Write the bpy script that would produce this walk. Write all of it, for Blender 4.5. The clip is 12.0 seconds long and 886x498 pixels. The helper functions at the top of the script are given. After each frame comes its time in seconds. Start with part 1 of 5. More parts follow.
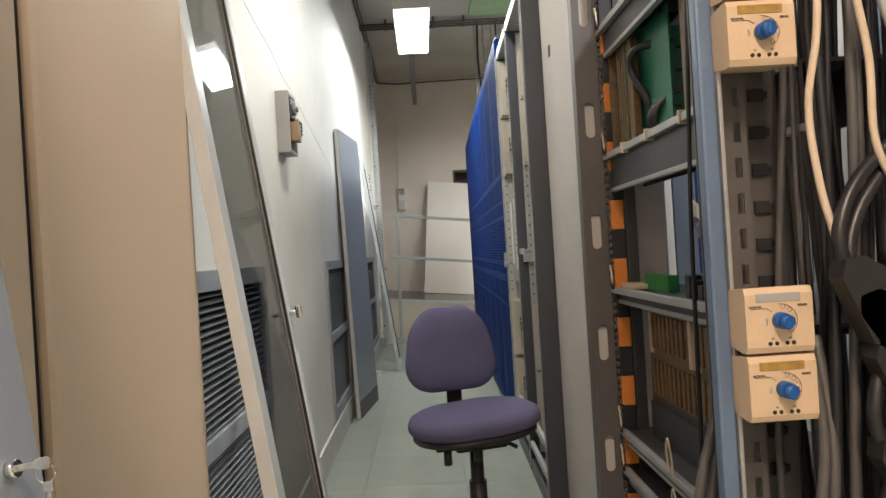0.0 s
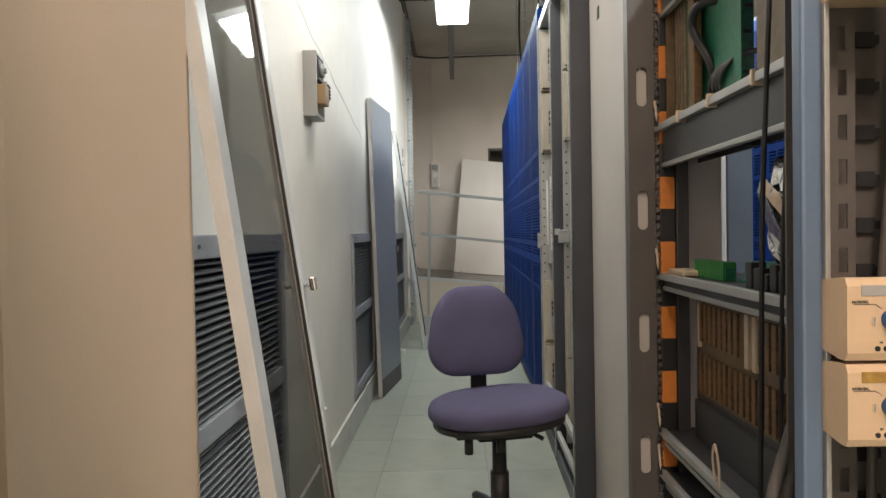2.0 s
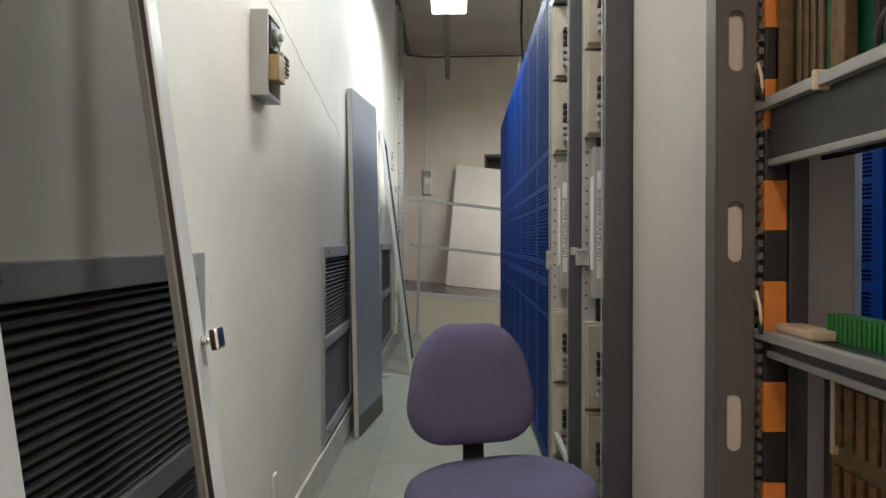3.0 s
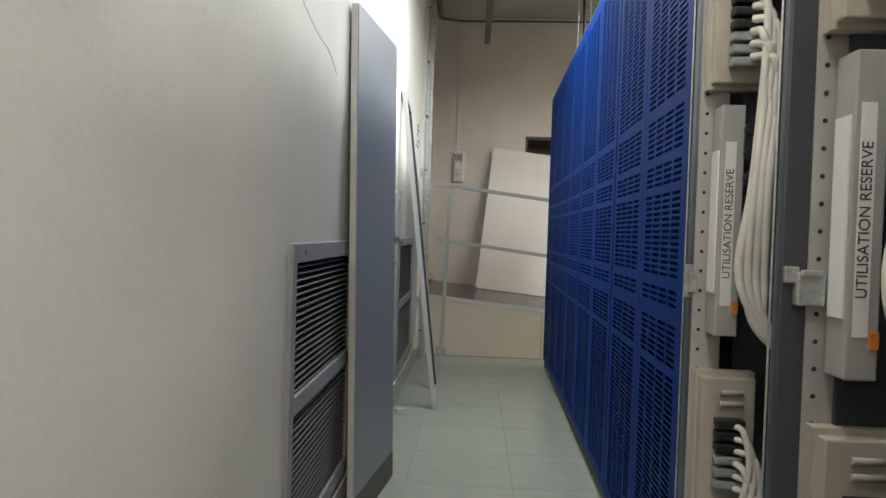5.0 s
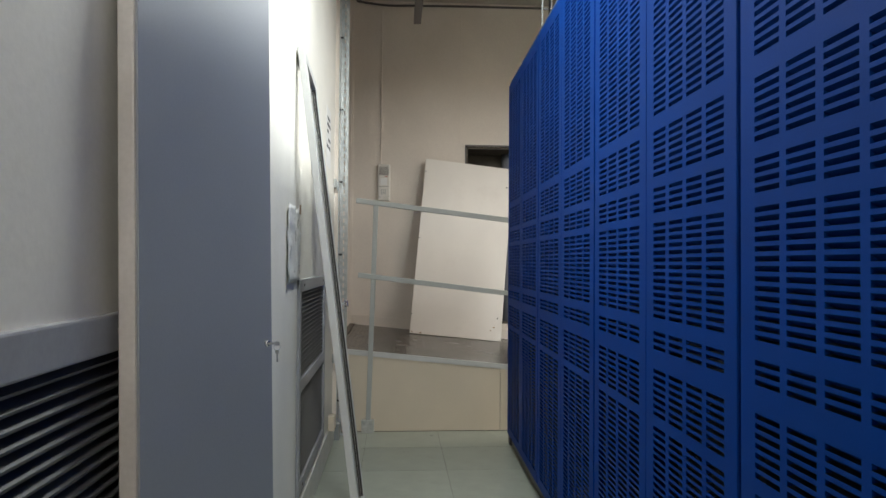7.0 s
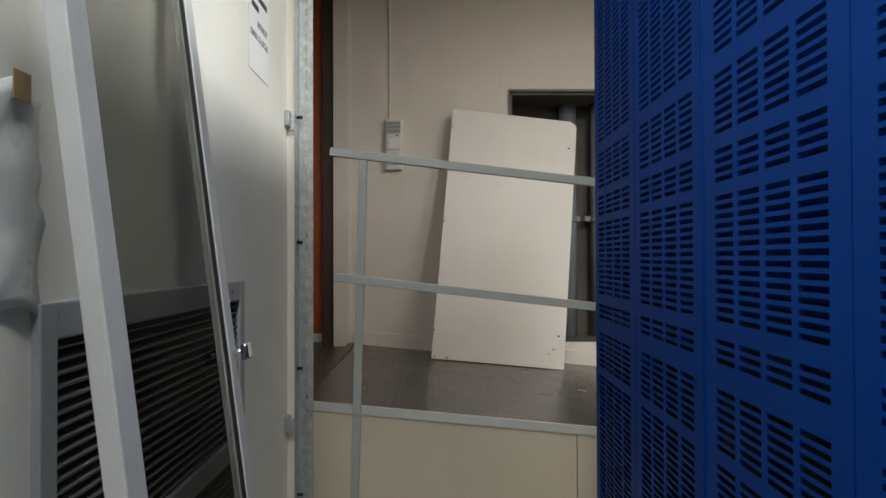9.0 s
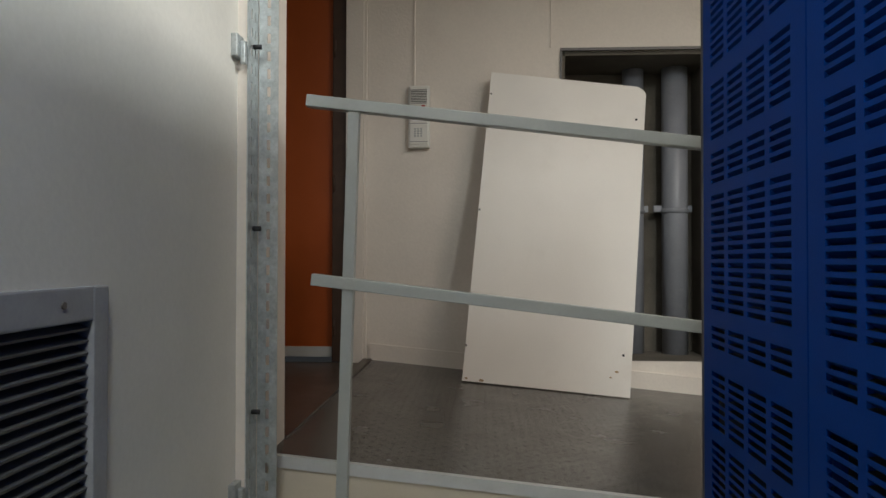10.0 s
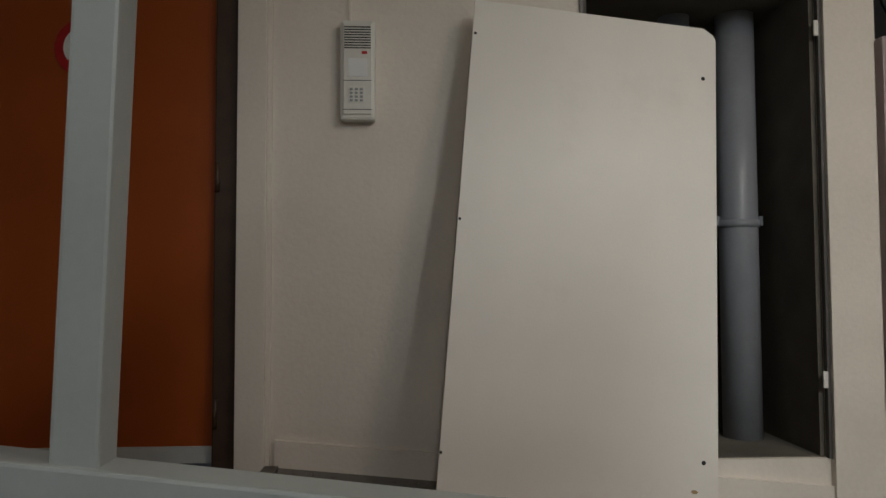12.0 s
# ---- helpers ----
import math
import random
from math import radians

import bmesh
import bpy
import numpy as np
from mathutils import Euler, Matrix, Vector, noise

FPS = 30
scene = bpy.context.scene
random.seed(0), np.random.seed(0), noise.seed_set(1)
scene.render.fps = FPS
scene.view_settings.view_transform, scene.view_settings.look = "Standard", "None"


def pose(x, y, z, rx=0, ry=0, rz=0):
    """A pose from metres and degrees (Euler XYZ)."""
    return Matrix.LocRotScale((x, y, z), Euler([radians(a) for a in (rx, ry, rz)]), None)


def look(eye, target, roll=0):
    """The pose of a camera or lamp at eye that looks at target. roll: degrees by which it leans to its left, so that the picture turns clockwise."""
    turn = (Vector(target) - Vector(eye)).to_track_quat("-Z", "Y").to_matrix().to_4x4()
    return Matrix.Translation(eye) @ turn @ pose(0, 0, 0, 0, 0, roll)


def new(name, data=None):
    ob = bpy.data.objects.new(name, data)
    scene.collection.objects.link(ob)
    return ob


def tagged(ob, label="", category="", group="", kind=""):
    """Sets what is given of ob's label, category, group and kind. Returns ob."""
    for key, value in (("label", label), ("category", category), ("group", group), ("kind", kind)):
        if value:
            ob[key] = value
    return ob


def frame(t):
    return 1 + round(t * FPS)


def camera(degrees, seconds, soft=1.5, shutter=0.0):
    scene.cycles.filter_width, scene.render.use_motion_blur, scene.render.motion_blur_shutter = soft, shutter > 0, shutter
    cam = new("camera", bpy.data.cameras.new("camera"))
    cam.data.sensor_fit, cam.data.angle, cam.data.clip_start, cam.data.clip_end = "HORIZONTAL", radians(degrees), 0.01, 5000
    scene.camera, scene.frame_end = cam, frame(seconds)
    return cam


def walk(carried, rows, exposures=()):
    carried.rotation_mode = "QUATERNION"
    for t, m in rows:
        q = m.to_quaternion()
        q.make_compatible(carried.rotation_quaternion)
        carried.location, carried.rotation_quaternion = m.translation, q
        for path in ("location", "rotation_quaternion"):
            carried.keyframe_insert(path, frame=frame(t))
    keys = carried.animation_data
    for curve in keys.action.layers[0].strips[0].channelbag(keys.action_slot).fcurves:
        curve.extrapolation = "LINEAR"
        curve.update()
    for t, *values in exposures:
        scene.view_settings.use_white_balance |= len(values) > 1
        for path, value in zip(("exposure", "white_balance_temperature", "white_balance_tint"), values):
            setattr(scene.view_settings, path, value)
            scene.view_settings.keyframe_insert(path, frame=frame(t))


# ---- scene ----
cam = camera(65.2, 12.0)
PATH = [
    (0, (0.285, -1.121, 1.144), (0.34, 0.878, 1.151), -3.5),
    (0.5, (0.29, -1.127, 1.14), (0.274, 0.872, 1.117), -3.1),
    (1, (0.294, -1.112, 1.138), (0.223, 0.886, 1.103), -2.2),
    (1.5, (0.297, -1.095, 1.135), (0.203, 0.902, 1.102), -1.5),
    (2, (0.297, -0.951, 1.126), (0.258, 1.048, 1.079), -1.1),
    (2.5, (0.309, -0.635, 1.145), (0.302, 1.365, 1.121), -0.2),
    (4.5, (0.231, 0.754, 1.172), (0.142, 2.752, 1.137), 1.4),
    (5, (0.202, 1.095, 1.174), (0.116, 3.093, 1.129), 1.9),
    (5.5, (0.159, 1.439, 1.19), (0.048, 3.435, 1.17), 1.9),
    (6, (0.083, 1.8, 1.185), (0.058, 3.799, 1.218), -0.2),
    (6.5, (0.077, 2.244, 1.167), (0.217, 4.239, 1.209), -0.5),
    (7, (0.119, 2.746, 1.21), (0.254, 4.741, 1.249), 0.4),
    (9, (0.268, 4.777, 1.195), (0.296, 6.777, 1.222), -0.2),
    (9.5, (0.331, 5.254, 1.18), (0.306, 7.253, 1.237), -0.3),
    (10, (0.348, 5.679, 1.177), (0.24, 7.676, 1.207), 0.1),
    (10.5, (0.307, 6.099, 1.198), (0.231, 8.097, 1.219), 0.2),
    (11, (0.263, 6.53, 1.207), (0.156, 8.527, 1.262), 0.2),
    (11.5, (0.22, 6.909, 1.22), (0.116, 8.903, 1.337), 0.3),
    (12, (0.193, 7.207, 1.248), (0.276, 9.203, 1.339), -0.2),
]
walk(cam, [(t, look(eye, target, roll)) for t, eye, target, roll in PATH], [(0, 0.15), (2.0, 0.12), (2.5, 0.05), (4.5, -0.05), (5.5, 0.12), (6.5, 0.2), (7.0, 0.15), (9.0, -0.08), (10.0, -0.12), (11.0, -0.28), (12.0, -0.5)])

# ---- light ----
world = bpy.data.worlds.new("world")
scene.world = world
world.use_nodes = True
world.node_tree.nodes["Background"].inputs["Color"].default_value = (0.9, 0.95, 1.0, 1)
world.node_tree.nodes["Background"].inputs["Strength"].default_value = 0.02


def area_lamp(name, x, y, z, w, l, watts, colour):
    data = bpy.data.lights.new(name, "AREA")
    data.shape, data.size, data.size_y, data.energy, data.color = "RECTANGLE", w, l, watts, colour
    ob = new(name, data)
    ob.matrix_world = pose(x, y, z)
    return ob


COOL, WARM = (0.95, 1.0, 0.98), (1.0, 0.77, 0.61)
area_lamp("tube_light", 0.30, 5.03, 3.06, 0.26, 1.1, 37, COOL)
area_lamp("middle_light", 0.30, 1.75, 3.06, 0.26, 1.1, 20, (1.0, 0.94, 0.86))
area_lamp("far_hall_light", 1.75, 6.0, 3.06, 0.26, 1.1, 92, COOL)
area_lamp("mid_hall_light", 1.75, 3.3, 3.06, 0.26, 1.1, 26, COOL)
area_lamp("entry_light", 0.25, -2.3, 3.06, 0.26, 1.1, 88, WARM)
area_lamp("ramp_light", 2.3, 7.05, 3.36, 0.26, 1.1, 34, (1.0, 0.84, 0.72))
area_lamp("hall_light", 1.78, 0.1, 3.06, 0.26, 1.1, 60, (0.96, 1.0, 1.0))


# ---- materials ----
def mat(name, colour, rough=0.5, metal=0.0, scale=8.0, vary=0.12, bump=0.05, fine=120.0, stain=0.0, stain_colour=(0.1, 0.08, 0.06), piece=0.0, transmission=0.0):
    m = bpy.data.materials.new(name)
    m.use_nodes = True
    nt = m.node_tree
    n, li = nt.nodes, nt.links
    p = n["Principled BSDF"]
    p.inputs["Roughness"].default_value, p.inputs["Metallic"].default_value = rough, metal
    p.inputs["Transmission Weight"].default_value = transmission
    co = n.new("ShaderNodeTexCoord")
    big = n.new("ShaderNodeTexNoise")
    big.inputs["Scale"].default_value, big.inputs["Detail"].default_value = scale, 6
    small = n.new("ShaderNodeTexNoise")
    small.inputs["Scale"].default_value, small.inputs["Detail"].default_value = fine, 4
    for t in (big, small):
        li.new(co.outputs["Object"], t.inputs["Vector"])
    ramp = n.new("ShaderNodeMapRange")
    ramp.inputs["From Min"].default_value, ramp.inputs["From Max"].default_value = 0.3, 0.7
    ramp.inputs["To Min"].default_value, ramp.inputs["To Max"].default_value = 1 - vary, 1 + vary
    li.new(big.outputs["Fac"], ramp.inputs["Value"])
    ramp2 = n.new("ShaderNodeMapRange")
    ramp2.inputs["From Min"].default_value, ramp2.inputs["From Max"].default_value = 0.25, 0.75
    ramp2.inputs["To Min"].default_value, ramp2.inputs["To Max"].default_value = 1 - vary * 0.5, 1 + vary * 0.5
    li.new(small.outputs["Fac"], ramp2.inputs["Value"])
    mul = n.new("ShaderNodeMath")
    mul.operation = "MULTIPLY"
    li.new(ramp.outputs[0], mul.inputs[0]), li.new(ramp2.outputs[0], mul.inputs[1])
    last = mul
    if piece:
        info = n.new("ShaderNodeObjectInfo")
        pr = n.new("ShaderNodeMapRange")
        pr.inputs["To Min"].default_value, pr.inputs["To Max"].default_value = 1 - piece, 1 + piece
        li.new(info.outputs["Random"], pr.inputs["Value"])
        m2 = n.new("ShaderNodeMath")
        m2.operation = "MULTIPLY"
        li.new(last.outputs[0], m2.inputs[0]), li.new(pr.outputs[0], m2.inputs[1])
        last = m2
    tint = n.new("ShaderNodeVectorMath")
    tint.operation = "SCALE"
    tint.inputs[0].default_value = colour
    li.new(last.outputs[0], tint.inputs["Scale"])
    out = tint.outputs[0]
    if stain:
        st = n.new("ShaderNodeTexNoise")
        st.inputs["Scale"].default_value, st.inputs["Detail"].default_value = scale * 0.6, 10
        st.inputs["Roughness"].default_value = 0.7
        li.new(co.outputs["Object"], st.inputs["Vector"])
        sr = n.new("ShaderNodeMapRange")
        sr.inputs["From Min"].default_value, sr.inputs["From Max"].default_value = 0.56, 0.72
        sr.inputs["To Max"].default_value = stain
        li.new(st.outputs["Fac"], sr.inputs["Value"])
        mix = n.new("ShaderNodeMix")
        mix.data_type = "RGBA"
        li.new(sr.outputs[0], mix.inputs["Factor"])
        li.new(out, mix.inputs["A"])
        mix.inputs["B"].default_value = (*stain_colour, 1)
        out = mix.outputs["Result"]
    li.new(out, p.inputs["Base Color"])
    rr = n.new("ShaderNodeMapRange")
    rr.inputs["To Min"].default_value, rr.inputs["To Max"].default_value = max(0.02, rough - 0.1), min(1, rough + 0.1)
    li.new(big.outputs["Fac"], rr.inputs["Value"])
    if transmission:
        p.inputs["IOR"].default_value = 1.03
        p.inputs["Specular IOR Level"].default_value = 0.05
    else:
        li.new(rr.outputs[0], p.inputs["Roughness"])
    if bump:
        b = n.new("ShaderNodeBump")
        b.inputs["Strength"].default_value, b.inputs["Distance"].default_value = bump, 0.004
        li.new(small.outputs["Fac"], b.inputs["Height"])
        li.new(b.outputs[0], p.inputs["Normal"])
    return m


def glow(name, colour, strength):
    m = bpy.data.materials.new(name)
    m.use_nodes = True
    p = m.node_tree.nodes["Principled BSDF"]
    p.inputs["Base Color"].default_value = (0.9, 0.9, 0.9, 1)
    p.inputs["Emission Color"].default_value = (*colour, 1)
    p.inputs["Emission Strength"].default_value = strength
    return m


M_WALL = mat("plaster", (0.74, 0.72, 0.66), 0.65, 0, 2.2, 0.06, 0.12, 90, 0.16, (0.48, 0.45, 0.38))
M_BACK = mat("back_plaster", (0.71, 0.645, 0.575), 0.7, 0, 1.8, 0.06, 0.3, 70, 0.15, (0.4, 0.36, 0.3))
M_CEIL = mat("ceiling_paint", (0.5, 0.47, 0.42), 0.85, 0, 1.5, 0.12, 0.3, 60)
M_TILE = mat("vinyl_tile", (0.31, 0.34, 0.29), 0.32, 0, 9, 0.10, 0.05, 140, 0.35, (0.22, 0.21, 0.17), 0.05)
M_JOINT = mat("tile_joint", (0.2, 0.2, 0.17), 0.8)
M_SKIRT = mat("skirting_paint", (0.6, 0.6, 0.56), 0.5, 0, 6, 0.1, 0.1, 80, 0.4, (0.25, 0.22, 0.18))
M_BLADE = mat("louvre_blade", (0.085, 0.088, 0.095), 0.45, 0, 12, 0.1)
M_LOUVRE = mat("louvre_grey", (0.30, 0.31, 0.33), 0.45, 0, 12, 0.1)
# near-black colour in place of the shade inside gaps, holes and recesses
M_DARK = mat("void_shade", (0.02, 0.02, 0.022), 0.9)
M_BLUE = mat("blue_paint", (0.001, 0.034, 0.205), 0.55, 0, 3, 0.08, 0.06, 200)
M_BLUE.node_tree.nodes["Principled BSDF"].inputs["Specular IOR Level"].default_value = 0.08
M_BLUEEDGE = mat("blue_edge", (0.004, 0.03, 0.18), 0.4)
M_FRAME = mat("rack_dark_paint", (0.045, 0.05, 0.062), 0.45, 0, 5, 0.12, 0.04)
M_FRAMEB = mat("rack_slate_paint", (0.085, 0.10, 0.125), 0.4, 0, 5, 0.1, 0.04)
M_LGREY = mat("light_grey_panel", (0.50, 0.47, 0.44), 0.5, 0, 4, 0.06, 0.05)
M_PLATE = mat("upright_grey", (0.11, 0.10, 0.095), 0.5, 0.2, 6, 0.12, 0.06)
M_BEIGE = mat("beige_enamel", (0.62, 0.50, 0.38), 0.38, 0, 2, 0.04, 0.05, 150)
M_GPANEL = mat("grey_sheet_steel", (0.27, 0.295, 0.325), 0.4, 0, 3, 0.05, 0.06, 160)
M_GEDGE = mat("grey_steel_edge", (0.55, 0.54, 0.52), 0.45)
M_ALU = mat("painted_aluminium", (0.52, 0.53, 0.52), 0.38, 0.0, 10, 0.06, 0.03)
M_RAIL = mat("rail_grey_green", (0.37, 0.39, 0.375), 0.35, 0.0, 8, 0.06, 0.03)
M_GALV = mat("galvanised", (0.45, 0.48, 0.48), 0.38, 0.6, 30, 0.2, 0.03)
M_CHROME = mat("chrome", (0.85, 0.85, 0.85), 0.12, 1.0, 30, 0.02, 0.0)
M_GLASS = mat("tinted_glass", (0.27, 0.265, 0.25), 0.03, 0, 3, 0.02, 0, 100, 0, (0, 0, 0), 0, 1.0)
M_FABRIC = mat("purple_fabric", (0.105, 0.100, 0.19), 0.95, 0, 6, 0.12, 0.6, 500)
M_BLACK = mat("black_plastic", (0.015, 0.015, 0.016), 0.5, 0, 20, 0.15, 0.05)
M_CONN = mat("connector_box_beige", (0.42, 0.385, 0.315), 0.5, 0, 12, 0.07)
M_STRIPG = mat("pale_grey_plastic", (0.36, 0.36, 0.345), 0.5, 0, 12, 0.06)
M_GREYCON = mat("grey_plug", (0.28, 0.30, 0.30), 0.5)
M_WHITECAB = mat("white_cable", (0.66, 0.63, 0.57), 0.42, 0, 20, 0.05, 0.02)
M_GREYCAB = mat("grey_cable", (0.09, 0.084, 0.08), 0.4, 0, 20, 0.1, 0.02)
M_CREAMCAB = mat("cream_cable", (0.62, 0.50, 0.37), 0.4, 0, 20, 0.08, 0.02)
M_BLACKCAB = mat("black_cable", (0.018, 0.018, 0.02), 0.4)
M_ORANGECAB = mat("orange_cable", (0.27, 0.08, 0.03), 0.5)
M_ORANGE = mat("orange_plastic", (0.60, 0.20, 0.035), 0.5, 0, 15, 0.1)
M_PCB = mat("green_circuit_board", (0.02, 0.16, 0.09), 0.4, 0, 60, 0.25, 0.1)
M_PCBG = mat("bright_green_plastic", (0.03, 0.22, 0.05), 0.45)
M_BROWNPCB = mat("brown_circuit_board", (0.13, 0.085, 0.04), 0.45, 0, 40, 0.3, 0.15)
M_COPPER = mat("ochre_contacts", (0.17, 0.10, 0.045), 0.4, 0.2, 60, 0.3, 0.2)
M_TRAY = mat("tray_dark_steel", (0.06, 0.06, 0.062), 0.42, 0.4, 10, 0.12)
M_TRAYRIM = mat("tray_rim_steel", (0.40, 0.40, 0.39), 0.4, 0.5, 12, 0.1)
M_FOIL = mat("antistatic_foil", (0.55, 0.54, 0.53), 0.12, 0.95, 30, 0.1, 0.3, 60)
M_DEVICE = mat("device_beige", (0.63, 0.47, 0.31), 0.5, 0, 15, 0.05, 0.04)
M_KNOB = mat("blue_knob", (0.02, 0.11, 0.36), 0.4)
M_INK = mat("dark_ink", (0.05, 0.05, 0.055), 0.7)
M_OCHRE = mat("ochre_label", (0.36, 0.22, 0.05), 0.6, 0, 60, 0.25)
M_PAPER = mat("white_paper", (0.75, 0.75, 0.74), 0.8, 0, 8, 0.04)
M_PLASTICBAG = mat("crumpled_plastic", (0.62, 0.63, 0.62), 0.3, 0, 14, 0.1, 0.5, 30)
M_TAPE = mat("brown_tape", (0.33, 0.22, 0.11), 0.45)
M_WPANEL = mat("white_board", (0.76, 0.72, 0.67), 0.5, 0, 3, 0.03, 0.08, 120, 0.2, (0.5, 0.43, 0.36))
M_PUTTY = mat("cream_panel", (0.60, 0.53, 0.42), 0.5, 0, 3, 0.04, 0.05)
M_RAMP = mat("dark_rubber", (0.075, 0.068, 0.06), 0.24, 0, 5, 0.15, 0.25, 220, 0.25, (0.14, 0.12, 0.10))
M_LAND = mat("worn_dark_floor", (0.07, 0.055, 0.045), 0.35, 0, 6, 0.25, 0.1, 100, 0.4, (0.17, 0.14, 0.12))
M_DOOR = mat("orange_door_paint", (0.34, 0.068, 0.010), 0.42, 0, 4, 0.08, 0.03)
M_DFRAME = mat("brown_door_frame", (0.055, 0.03, 0.018), 0.5, 0, 10, 0.2)
M_RED = mat("red_sign", (0.42, 0.012, 0.015), 0.5)
M_PIPE = mat("grey_pvc_pipe", (0.27, 0.28, 0.31), 0.4, 0, 6, 0.08, 0.03, 80, 0.25, (0.5, 0.5, 0.5))
M_NICHE = mat("niche_brown", (0.12, 0.105, 0.085), 0.9, 0, 6, 0.2, 0.3)
M_PINK = mat("mauve_panel", (0.36, 0.28, 0.28), 0.5)
M_OFFWHITE = mat("offwhite_plastic", (0.66, 0.64, 0.59), 0.45, 0, 10, 0.04)
M_GREENSIGN = mat("pale_green_panel", (0.33, 0.46, 0.27), 0.6)
M_TUBE = glow("lit_diffuser", (0.95, 1.0, 0.99), 6.0)


# ---- mesh helpers ----
def bx(bm, x0, x1, y0, y1, z0, z1, bevel=0.0):
    r = bmesh.ops.create_cube(bm, size=1)["verts"]
    for v in r:
        v.co = Vector(((x0 + x1) / 2 + v.co.x * (x1 - x0), (y0 + y1) / 2 + v.co.y * (y1 - y0), (z0 + z1) / 2 + v.co.z * (z1 - z0)))
    if bevel:
        edges = list({e for v in r for e in v.link_edges})
        bmesh.ops.bevel(bm, geom=edges, offset=bevel, segments=2, affect="EDGES", profile=0.6)
    return bm


def box(x0, x1, y0, y1, z0, z1, bevel=0.0):
    return bx(bmesh.new(), x0, x1, y0, y1, z0, z1, bevel)


def smooth_line(pts, steps=6):
    """A rounded line through the points."""
    p = [Vector(q) for q in pts]
    out = []
    for i in range(len(p) - 1):
        a, b, c, d = p[max(i - 1, 0)], p[i], p[i + 1], p[min(i + 2, len(p) - 1)]
        for k in range(steps):
            t = k / steps
            out.append(0.5 * (2 * b + (c - a) * t + (2 * a - 5 * b + 4 * c - d) * t * t + (3 * b - a - 3 * c + d) * t ** 3))
    return out + [p[-1]]


def sweep(bm, pts, r, sides=8, steps=6):
    """A tube along a rounded line."""
    line = smooth_line(pts, steps) if steps > 1 else [Vector(q) for q in pts]
    rings, up = [], None
    for i, q in enumerate(line):
        d = (line[min(i + 1, len(line) - 1)] - line[max(i - 1, 0)]).normalized()
        if up is None:
            up = d.orthogonal().normalized()
        up = (up - d * up.dot(d)).normalized()
        side = d.cross(up)
        rings.append([bm.verts.new(q + r * (math.cos(2 * math.pi * k / sides) * up + math.sin(2 * math.pi * k / sides) * side)) for k in range(sides)])
    for a, b in zip(rings, rings[1:]):
        for k in range(sides):
            bm.faces.new((a[k], a[(k + 1) % sides], b[(k + 1) % sides], b[k])).smooth = True
    bm.faces.new(rings[0][::-1]), bm.faces.new(rings[-1])
    return bm


def rod(bm, a, b, r, sides=12):
    return sweep(bm, [a, b], r, sides, 1)


def prism(bm, outline, x0, x1, axis="x"):
    """An outline of (a, b) pairs drawn out between x0 and x1 along an axis."""
    def at(a, b, c):
        return (c, a, b) if axis == "x" else (a, c, b) if axis == "y" else (a, b, c)
    lo = [bm.verts.new(at(a, b, x0)) for a, b in outline]
    hi = [bm.verts.new(at(a, b, x1)) for a, b in outline]
    n = len(outline)
    bm.faces.new(lo[::-1]), bm.faces.new(hi)
    for k in range(n):
        bm.faces.new((lo[k], lo[(k + 1) % n], hi[(k + 1) % n], hi[k]))
    bmesh.ops.recalc_face_normals(bm, faces=bm.faces)
    return bm


def round_rect(w, h, r, n=6, cx=0.0, cy=0.0):
    out = []
    for sx, sy, a0 in ((1, 1, 0), (-1, 1, 90), (-1, -1, 180), (1, -1, 270)):
        for k in range(n + 1):
            a = radians(a0 + 90 * k / n)
            out.append((cx + sx * (w / 2 - r) + r * math.cos(a), cy + sy * (h / 2 - r) + r * math.sin(a)))
    return out


def mesh_of(name, bm, material):
    me = bpy.data.meshes.new(name)
    bm.to_mesh(me)
    bm.free()
    me.materials.append(material)
    return me


def part(name, bm, material, parent, label=""):
    ob = new(name, mesh_of(name, bm, material))
    ob.parent = parent
    return tagged(ob, label)


def thing(name, m, label, category, group=""):
    ob = new(name)
    ob.empty_display_size = 0.1
    ob.matrix_world = m
    return tagged(ob, label, category, group)


def solo(name, bm, material, label, category, group="", m=None):
    ob = new(name, mesh_of(name, bm, material))
    if m is not None:
        ob.matrix_world = m
    return tagged(ob, label, category, group)


def structure(name, bm, material, label):
    return tagged(new(name, mesh_of(name, bm, material)), label, name.split("_")[0], "", "structure")


def writing(text, size, material, parent, m, name="lettering"):
    """Flat raised letters as a mesh."""
    cu = bpy.data.curves.new(name, "FONT")
    cu.body, cu.size, cu.extrude, cu.align_x, cu.align_y = text, size, 0.0004, "CENTER", "CENTER"
    tmp = bpy.data.objects.new(name, cu)
    scene.collection.objects.link(tmp)
    bpy.context.view_layer.update()
    me = bpy.data.meshes.new_from_object(tmp.evaluated_get(bpy.context.evaluated_depsgraph_get()))
    bpy.data.objects.remove(tmp)
    me.materials.clear()
    me.materials.append(material)
    ob = new(name, me)
    ob.parent, ob.matrix_basis = parent, m
    return ob


I4 = Matrix.Identity(4)
W = -0.305          # face of the left wall
BACK = 9.72         # face of the back wall
CEIL = 3.85


def ramp_z(x):
    return 0.590 - 0.0975 * (x + 0.283)


